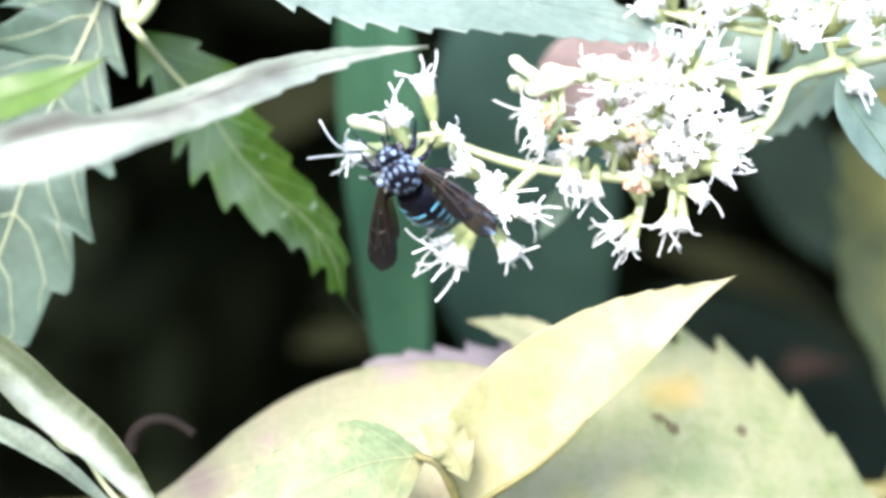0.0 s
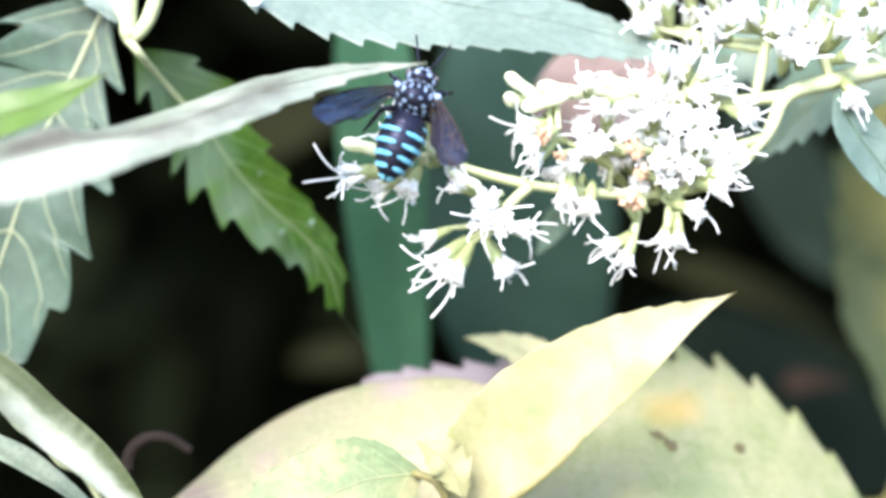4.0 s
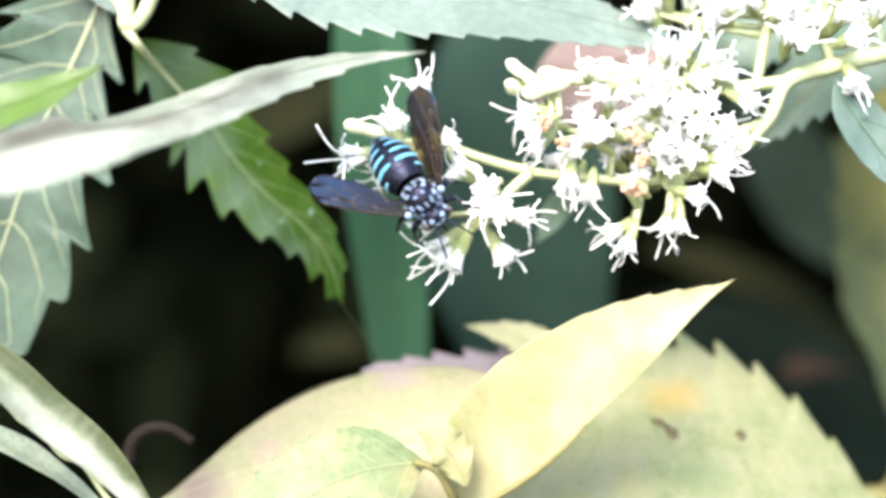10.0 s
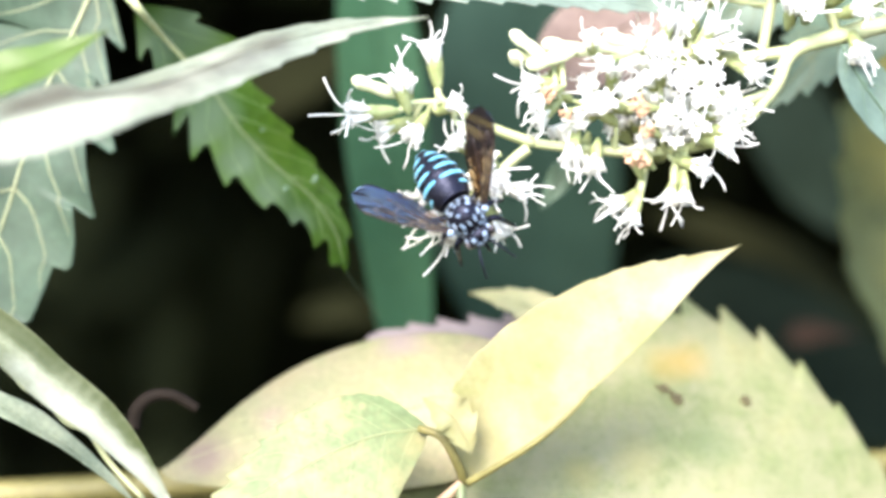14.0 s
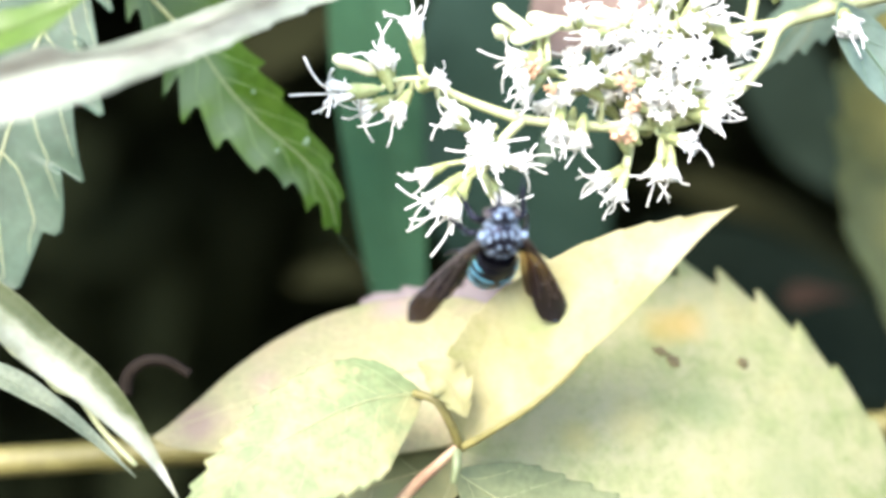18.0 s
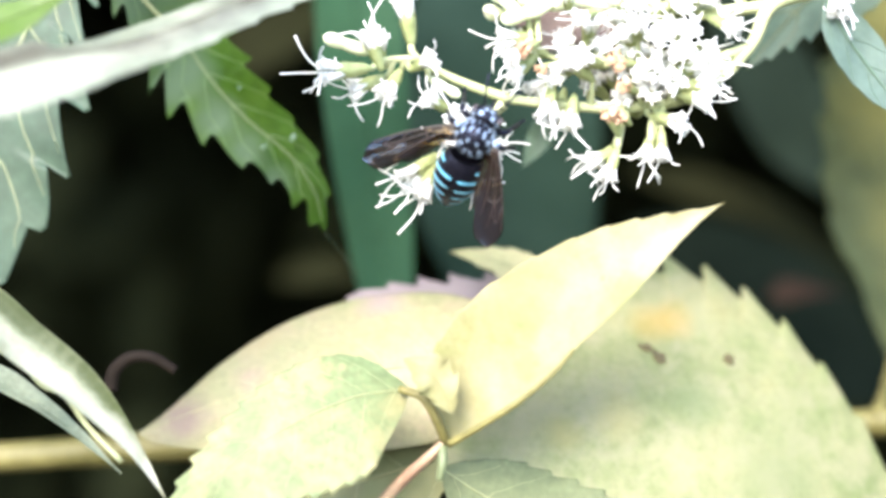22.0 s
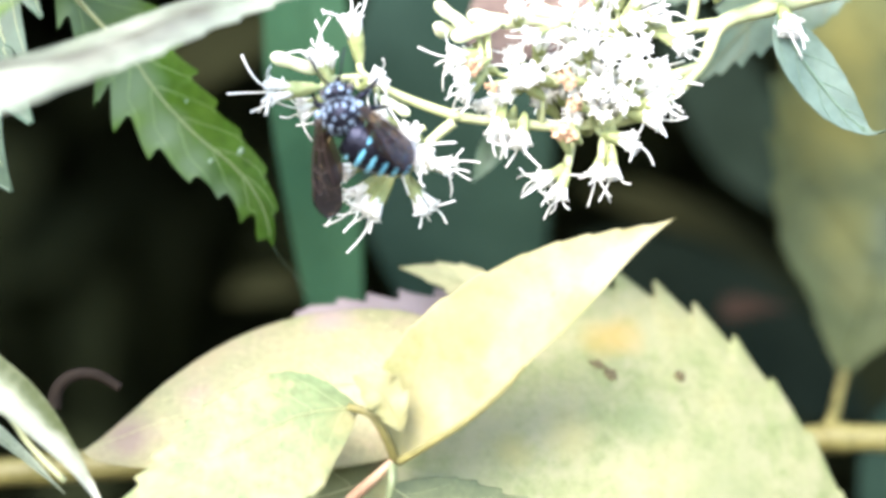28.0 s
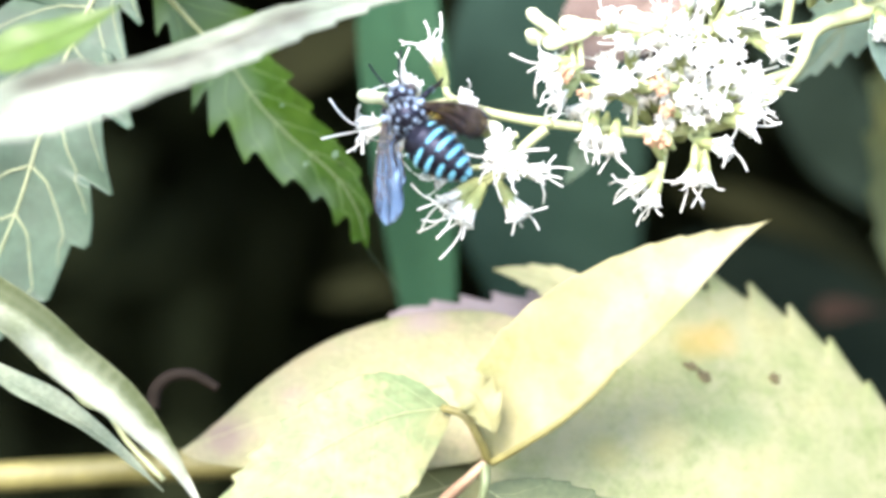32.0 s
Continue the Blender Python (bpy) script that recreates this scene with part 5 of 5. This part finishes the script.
def build_bee():
    rnd = random.Random(8)
    bee = new("bee", None)
    tagged(bee, "black bee with bright blue bands and smoky wings on flowers", "bee")
    TX, TY, TZ = 2.05, 2.1, 1.9
    v, f = ball(TX, TY, TZ, nu=26, nv=18)
    fuzz(TX, TY, TZ, (0, 0, 0), 700, 0.32, rnd, v, f)
    part("thorax", mesh_of("thorax", v, f, [M_BLACK]), bee)
    # pale hair patches on the thorax: side and ahead in degrees, radius, kind
    for side, ahead, r, long in ((0, 30, 0.26, 2.2), (22, 64, 0.52, 0.8), (24, 26, 0.34, 2.0), (14, -8, 0.34, 1.0), (44, 48, 0.42, 1.1), (46, 10, 0.40, 1.6), (62, 30, 0.48, 1.2),
                                 (76, 54, 0.55, 1.0), (68, -10, 0.52, 1.1), (34, -26, 0.48, 0.9), (10, -42, 0.36, 0.8), (54, -40, 0.50, 1.0), (86, 14, 0.6, 1.1), (90, -22, 0.6, 1.1),
                                 (24, -60, 0.46, 0.8), (100, 44, 0.6, 1.0), (72, -56, 0.5, 1.0)):
        for sg in ((1, -1) if side else (1,)):
            p, nor = on_ball(TX, TY, TZ, side * sg, ahead)
            v, f = [], []
            tuft(p, nor, r * 0.66, 0.2, rnd, v, f, 22, long)
            part("hair_patch", mesh_of("hair_patch", v, f, [M_PALEBLUE]), bee, "pale blue hair patch")
    # head
    v, f = ball(1.05, 1.7, 1.35, (2.4, 0, -0.2), 22, 14)
    fuzz(1.05, 1.7, 1.35, (2.4, 0, -0.2), 260, 0.25, rnd, v, f)
    hd = part("head", mesh_of("head", v, f, [M_BLACK]), bee)
    for sg in (1, -1):
        v, f = ball(0.55, 0.38, 0.9, (2.6, 1.46 * sg, -0.15), 14, 10)
        part("eye", mesh_of("eye", v, f, [M_EYE]), hd, "dark glossy compound eye")
        a0 = Vector((3.25, 0.4 * sg, 0.25))
        v, f = tube([a0 * 0.001, (a0 + Vector((0.7, 0.5 * sg, 0.7))) * 0.001, (a0 + Vector((2.0, 1.0 * sg, 0.8))) * 0.001, (a0 + Vector((3.4, 1.5 * sg, 0.3))) * 0.001],
                    0.00013, 0.00011, 14, 7)
        part("antenna", mesh_of("antenna", v, f, [M_BLACK]), hd)
        for side, ahead, r in ((26, 18, 0.54), (58, -10, 0.54), (24, 58, 0.56)):
            p, nor = on_ball(1.05, 1.7, 1.35, side * sg, ahead)
            v, f = [], []
            tuft(p + Vector((2.4, 0, -0.2)), nor, r * 0.66, 0.2, rnd, v, f)
            part("face_hair", mesh_of("face_hair", v, f, [M_PALEBLUE]), hd, "pale hair on the face")
    v, f = tube([Vector(q) * 0.001 for q in ((3.2, 0, -0.8), (3.8, 0, -1.3), (4.2, 0, -2.1))], 0.00028, 0.00012, 8, 7)
    part("proboscis", mesh_of("proboscis", v, f, [M_BLACK]), hd)
    # legs: three on each side, with a pale patch on the shin
    for x, reach, back in ((1.3, 2.3, 1.3), (0.1, 2.9, 0.1), (-1.1, 3.1, -1.7)):
        for sg in (1, -1):
            pts = [Vector(q) for q in ((x, 1.2 * sg, -1.2), (x + back * 0.35, (1.2 + reach * 0.55) * sg, -1.1), (x + back * 0.8, (1.2 + reach * 0.75) * sg, -2.5),
                                       (x + back * 1.2, (1.2 + reach * 0.9) * sg, -3.9), (x + back * 1.6, (1.3 + reach) * sg, -4.6))]
            v, f = tube([q * 0.001 for q in pts], 0.00042, 0.00013, 18, 8)
            lg = part("leg", mesh_of("leg", v, f, [M_BLACK]), bee)
            v, f = [], []
            c = pts[1].lerp(pts[2], 0.5)
            tuft(c + Vector((0, 0.2 * sg, 0.15)), Vector((0, sg, 0.6)), 0.32, 0.2, rnd, v, f, 10)
            part("hair_patch", mesh_of("hair_patch", v, f, [M_PALEBLUE]), lg, "pale hair patch on the leg")
    # abdomen: rings that overlap, each with blue bars on both sides
    ab = None
    ab_rings = ((0.0, 1.3, 1.75), (1.15, 2.15, 1.6), (2.5, 2.4, 1.5), (3.8, 2.25, 1.4), (5.0, 1.85, 1.3), (6.1, 1.25, 1.1), (6.95, 0.65, 0.75))

    def radius(x):
        s = max(0.0, min(1.0, x / 7.6))
        return 2.42 * (math.sin(math.pi * min(1, 0.19 + 0.81 * s) ** 0.92)) ** 0.62 if s < 1 else 0.0

    for k in range(7):
        x0, ln = ab_rings[k][0], 1.62 if k < 6 else 0.9
        v, f, nu = [], [], 26
        for i in range(7):
            u = i / 6
            x = min(7.58, x0 + ln * u)
            r = max(0.05, radius(x)) * (1.0 + 0.035 * u) - (0.06 if i in (0,) else 0)
            if i == 6:
                r *= 0.94
            for q in range(nu):
                a = 2 * math.pi * q / nu
                v.append(Vector((-x, r * math.sin(a), r * 0.86 * math.cos(a))) * 0.001)
        for i in range(6):
            for q in range(nu):
                a, b = i * nu + q, i * nu + (q + 1) % nu
                f.append((a, b, b + nu, a + nu))
        f.append(tuple(range(nu)))
        f.append(tuple(6 * nu + q for q in reversed(range(nu))))
        me = mesh_of("abdomen" if k == 0 else "tergite", v, f, [M_BLACK])
        if k == 0:
            ab = part("abdomen", me, bee, "glossy black abdomen with blue bars")
            ab.location = (-0.0019, 0, -0.0001)
        else:
            part("tergite", me, ab)
        if k < 6:
            xa, xb = x0 + ln * 0.56, x0 + ln * (0.86 if k else 0.8)
            inner = (48, 7, 8, 9, 10, 10)[k]
            for sg in (1, -1):
                v, f = [], []
                for i in range(5):
                    x = xa + (xb - xa) * i / 4
                    r = radius(x) * 1.03 + 0.05 + 0.05 * math.sin(math.pi * i / 4)
                    for q in range(11):
                        a = radians(inner + (100 - inner) * q / 10)
                        pinch = 1 - 0.5 * ((q - 5) / 5) ** 4
                        xx = (xa + xb) / 2 + (x - (xa + xb) / 2) * pinch
                        rr = r * (1 + rnd.uniform(-0.012, 0.012))
                        v.append(Vector((-xx, sg * rr * math.sin(a), rr * 0.86 * math.cos(a))) * 0.001)
                for i in range(4):
                    for q in range(10):
                        a = i * 11 + q
                        f.append((a, a + 1, a + 12, a + 11) if sg > 0 else (a, a + 11, a + 12, a + 1))
                part("blue_bar", mesh_of("blue_bar", v, f, [M_BLUE]), ab, "bright turquoise blue hair bar")
    # wings
    fore, hind = wing_mesh("forewing", 10.9, 3.2, 0.6), wing_mesh("hindwing", 7.0, 2.0, 0.9)
    lines = [wing_vein(line, r, 10.9, 3.2, 0.6) for line, r in WING_LINES]
    wings = []
    for sg in (1, -1):
        w = part("forewing", fore if sg > 0 else mirrored(fore), bee, "smoky brown translucent wing")
        w.location = (0.0004, 0.0021 * sg, 0.0010)
        for line in lines:
            part("wing_vein", line if sg > 0 else mirrored(line), w)
        h = part("hindwing", hind if sg > 0 else mirrored(hind), w)
        h.location = (-0.0009, 0.0002 * sg, -0.0003)
        wings.append(w)
        v, f = ball(0.4, 0.4, 0.3, (0.6, 2.2 * sg, 1.05), 12, 8)
        part("tegula", mesh_of("tegula", v, f, [M_PALEBLUE]), bee, "pale wing base")
    return bee, ab, wings


bee, abdomen, wings = build_bee()


# ---- what moves ----
def bee_pose(x, y, z, heading, nose, roll):
    """heading: degrees anticlockwise from +x in the upright plane; nose: degrees that the head comes forward; roll: about its length."""
    turn = Matrix.Rotation(radians(-heading), 4, "Y") @ Matrix.Rotation(radians(-nose), 4, "Z") @ Matrix.Rotation(radians(90 + roll), 4, "X")
    return Matrix.Translation(mm((x, y, z))) @ turn


def motions():
    # the bee: seconds, place, heading, nose, roll, bend and droop of the abdomen, sweep and lift of the left wing, of the right wing
    rows = (
        (0, -4.37, -6, 7.84, 122, 17, -11, 8, -29, 49, -13, 60, 13),
        (0.5, -4.77, -6, 7.76, 107, 22, -13, 5, -25, 52, -19, 57, 16),
        (1, -3.75, -6, 7.81, 95, 29, -11, 5, -23, 47, -18, 61, 14),
        (1.5, -5.25, -6, 10.68, 113, 9, -12, 6, -19, 43, -13, 45, 30),
        (2, -5.23, -6, 12.27, 112, -3, -11, 3, -3, 43, 10, 42, 31),
        (2.5, -5.26, -6, 14.51, 112, -9, -7, 1, -2, 43, 14, 41, 31),
        (3, -6.04, -6, 14.93, 110, -7, -10, 2, -3, 41, 10, 43, 30),
        (3.5, -2.70, -6, 16.33, 76, -16, 2, -5, -2, 32, 25, 55, 37),
        (5.5, -3.22, -4, 18.48, 75, -2, 0, 0, -4, 40, 22, 43, 21),
        (6, -3.69, -4, 17.48, 69, 1, -4, 0, -1, 37, 11, 51, 21),
        (6.5, -0.62, -6, 11.02, 0, -13, -4, 8, -2, 52, 21, 46, 15),
        (7, -2.44, -6, 8.69, -22, 7, -4, 0, -26, 50, 15, 48, 26),
        (7.5, -3.60, -6, 8.14, -25, 9, -1, -8, -37, 58, 15, 28, 50),
        (8, -0.58, -6, 8.37, -30, 7, 4, -2, -25, 46, 20, 45, 13),
        (8.5, -1.12, -6, 7.65, -25, 12, 5, 1, -23, 52, 14, 39, -3),
        (9, 0.11, -6, 7.71, -11, 10, 0, 1, -20, 47, 14, 45, 12),
        (9.5, -0.42, -6, 7.49, -28, 7, 5, -1, -26, 41, 23, 48, 13),
        (10, -1.99, -6, 5.84, -51, 6, 0, -2, -26, 52, 16, 44, 23),
        (10.5, -1.54, -6, 4.57, -49, -2, 6, -2, -19, 56, 25, 53, 15),
        (11, -0.85, -6, 4.58, -39, 0, 3, -5, -19, 54, 21, 45, 29),
        (11.5, -0.38, -6, 5.25, -29, 9, -1, -4, -25, 54, 14, 36, 31),
        (12, 0.89, -6, 5.12, -22, 7, 3, -1, -20, 52, 17, 42, 11),
        (12.5, 1.37, -6, 5.10, -17, 12, 2, -2, -18, 52, 15, 43, 13),
        (13, 2.04, -6, 1.79, -33, 3, 2, -1, -25, 58, 27, 40, 23),
        (13.5, 3.05, -6, 0.34, -47, 1, 9, -1, -16, 40, 29, 50, 10),
        (14, 2.15, -6, 0.41, -55, 8, 3, 1, -22, 44, 25, 47, 14),
        (14.5, 1.93, -6, -0.22, -52, 5, 5, -2, -18, 47, 19, 51, 12),
        (16.5, 3.06, -11, -6.56, 21, 4, 76, 0, -71, 57, 6, 74, -5),
        (17, 4.32, -12, -6.20, 33, 9, 67, 4, -67, 35, 19, 61, -13),
        (17.5, 8.1, -12, -3.34, 89, 7, 48, 1, -84, 60, -55, 60, -55),
        (18, 6.05, -12, -5.50, 86, 22, 14, 0, -42, 38, 8, 56, -2),
        (18.5, 5.51, -11, -3.55, 89, 26, 9, 4, -38, 45, 7, 46, -2),
        (19, 1.89, -6, 1.30, 119, 8, -3, 7, -23, 39, -8, 63, -14),
        (19.5, 2.08, -8, -2.70, 98, 18, -8, 5, -36, 39, -11, 57, -8),
        (20, 4.19, -9, -1.67, 80, 15, -2, 2, -37, 37, -10, 56, -5),
        (20.5, 0.80, -7, 3.29, 101, 12, -4, 6, -27, 39, -8, 64, -6),
        (21, 2.61, -7, 3.28, 85, 15, -5, 4, -35, 45, -7, 47, -2),
        (21.5, 1.49, -6, 1.51, 80, 18, -11, 8, -38, 43, -9, 56, -5),
        (22, 5.23, -6, 4.27, 61, 12, -2, 4, -29, 40, -7, 57, -5),
        (22.5, 5.55, -6, 5.70, 71, 18, -9, 3, -43, 36, -11, 55, 2),
        (23, 5.55, -6, 5.70, 73, 22, -8, 2, -46, 33, -13, 57, -4),
        (23.5, 5.72, -6, 5.43, 74, 22, -8, 1, -48, 41, -13, 50, -1),
        (24, 5.44, -6, 5.54, 74, 20, -5, 2, -45, 41, -10, 54, 0),
        (24.5, 4.63, -6, 4.35, 86, 22, -8, 3, -50, 46, -12, 49, -8),
        (26.5, -1.08, -6, 6.86, 94, -7, -22, 52, -17, 72, -10, 36, 44),
        (27, -1.39, -6, 7.43, 108, -6, -17, 33, -11, 58, -10, 42, 42),
        (27.5, -1.82, -6, 6.65, 110, -9, -19, 43, -7, 66, -10, 37, 45),
        (28, -3.20, -6, 8.05, 102, -2, -11, 47, -14, 69, -17, 43, 35),
        (28.5, -3.30, -6, 8.66, 90, 2, -9, 50, -23, 72, -19, 33, 33),
        (29, -4.42, -6, 8.04, 130, -20, -13, 20, -5, 62, 12, 42, 32),
        (29.5, -4.16, -6, 8.07, 92, -2, -14, 57, -12, 70, -14, 30, 36),
        (30, -3.98, -6, 6.68, 98, -1, -5, 47, -17, 68, -11, 36, 26),
        (30.5, -6.37, -6, 6.76, 105, -2, -10, 43, -11, 69, -14, 35, 30),
        (31, -5.56, -6, 8.80, 101, -15, -10, 33, 1, 69, 11, 44, 25),
        (31.5, -5.65, -6, 7.89, 114, -12, -18, 29, 4, 62, 5, 32, 30),
        (32, -6.06, -6, 8.28, 109, -9, -16, 32, -1, 65, 7, 28, 30),
    )
    walk(bee, [(r[0], bee_pose(*r[1:7])) for r in rows])
    walk(abdomen, [(r[0], Matrix.Translation((-0.0019, 0, -0.0001)) @ Matrix.Rotation(radians(r[7]), 4, "Z") @ Matrix.Rotation(radians(r[8]), 4, "Y")) for r in rows])
    walk(wings[0], [(r[0], Matrix.Translation((0.0004, 0.0021, 0.0010)) @ Matrix.Rotation(radians(r[9]), 4, "Z") @ Matrix.Rotation(radians(r[10]), 4, "X")) for r in rows])
    walk(wings[1], [(r[0], Matrix.Translation((0.0004, -0.0021, 0.0010)) @ Matrix.Rotation(radians(-r[11]), 4, "Z") @ Matrix.Rotation(radians(-r[12]), 4, "X")) for r in rows])
    # the flowers sway: seconds, sideways and upward shift of the cluster, turn of the side sprig and of the lower sprig
    sway = (
        (0, 0.03, -0.02, 0.01, 0.00),
        (0.5, -0.07, 0.46, -0.11, 0.00),
        (1, -0.05, 0.58, -0.32, 0.00),
        (1.5, -0.19, 0.20, -2.24, 0.00),
        (2, -0.35, -0.15, -2.99, 0.00),
        (2.5, -0.30, 0.43, -3.76, 0.00),
        (3, -0.12, 0.59, -3.98, 0.00),
        (3.5, -0.23, -0.02, -1.95, 0.00),
        (5.5, -0.17, 0.27, -2.14, 0.00),
        (6, -0.01, 0.22, -1.58, 0.00),
        (6.5, -0.09, -0.26, 0.40, 0.08),
        (7, -0.15, -0.38, -0.94, 0.17),
        (7.5, 0.06, 0.67, -3.15, 0.25),
        (8, 0.13, -0.06, 0.82, 0.33),
        (8.5, 0.00, -0.25, -0.23, 0.42),
        (9, -0.09, -0.01, 0.28, 0.50),
        (9.5, -0.04, 0.23, -0.36, 0.62),
        (10, -0.03, 0.17, -0.02, 0.75),
        (10.5, -0.27, -0.16, -0.03, 0.88),
        (11, -0.14, -0.04, 0.42, 1.00),
        (11.5, -0.28, -0.31, 0.53, 1.12),
        (12, -0.35, -0.24, 0.96, 1.25),
        (12.5, -0.22, -0.00, 1.15, 1.38),
        (13, -0.19, -0.14, 2.43, 1.50),
        (13.5, -0.21, -0.42, 4.13, 2.25),
        (14, -0.08, -0.45, 4.89, 3.00),
        (14.5, -0.25, -0.12, 3.93, 2.40),
        (16.5, 0.08, 0.56, 1.79, 0.00),
        (17, -0.58, 0.30, 3.37, -0.67),
        (17.5, 0.38, 0.94, 0.77, -1.33),
        (18, -1.12, -2.04, 4.05, -2.00),
        (18.5, -0.56, 0.89, 3.99, -1.25),
        (19, -0.08, 2.61, 1.68, -0.50),
        (19.5, -0.80, -0.12, 3.53, 0.25),
        (20, -0.75, -1.14, 4.29, 1.00),
        (20.5, -0.61, 0.82, 4.46, 1.50),
        (21, -0.43, 0.95, 4.06, 2.00),
        (21.5, -0.71, -0.22, 3.75, 2.50),
        (22, -0.69, -0.33, 4.33, 3.00),
        (22.5, -0.36, 0.31, 5.48, 3.50),
        (23, -0.58, 0.45, 5.53, 4.00),
        (23.5, -0.71, 0.04, 5.17, 3.86),
        (24, -1.01, -0.26, 5.56, 3.71),
        (24.5, -0.83, 0.28, 5.46, 3.57),
        (26.5, -0.67, -0.41, 4.22, 3.00),
        (27, -0.56, -0.45, 5.04, 3.00),
        (27.5, -0.37, -0.39, 4.78, 3.00),
        (28, -0.71, -0.70, 3.59, 3.00),
        (28.5, -0.60, -0.62, 1.72, 3.00),
        (29, -0.63, -0.48, 2.12, 3.00),
        (29.5, -0.90, -0.74, 0.76, 3.00),
        (30, -0.80, -0.94, 1.11, 3.00),
        (30.5, -0.88, -0.59, -1.87, 3.00),
        (31, -0.69, -0.40, -3.90, 3.00),
        (31.5, -0.76, -0.95, -5.16, 3.00),
        (32, -0.77, -1.16, -5.40, 3.00),
    )
    for thing, turn in ((main, None), (upper, None), (sprig, 3), (lower, 4)):
        home = thing.location.copy()
        low = 0.001 if turn == 4 else 0.0
        walk(thing, [(r[0], Matrix.Translation(home + Vector((r[1] * 0.001 - r[4] / 4 * low, 0, r[2] * 0.001 - r[4] / 8 * low))) @ Matrix.Rotation(radians(r[turn] if turn else 0), 4, "Y")) for r in sway])


motions()
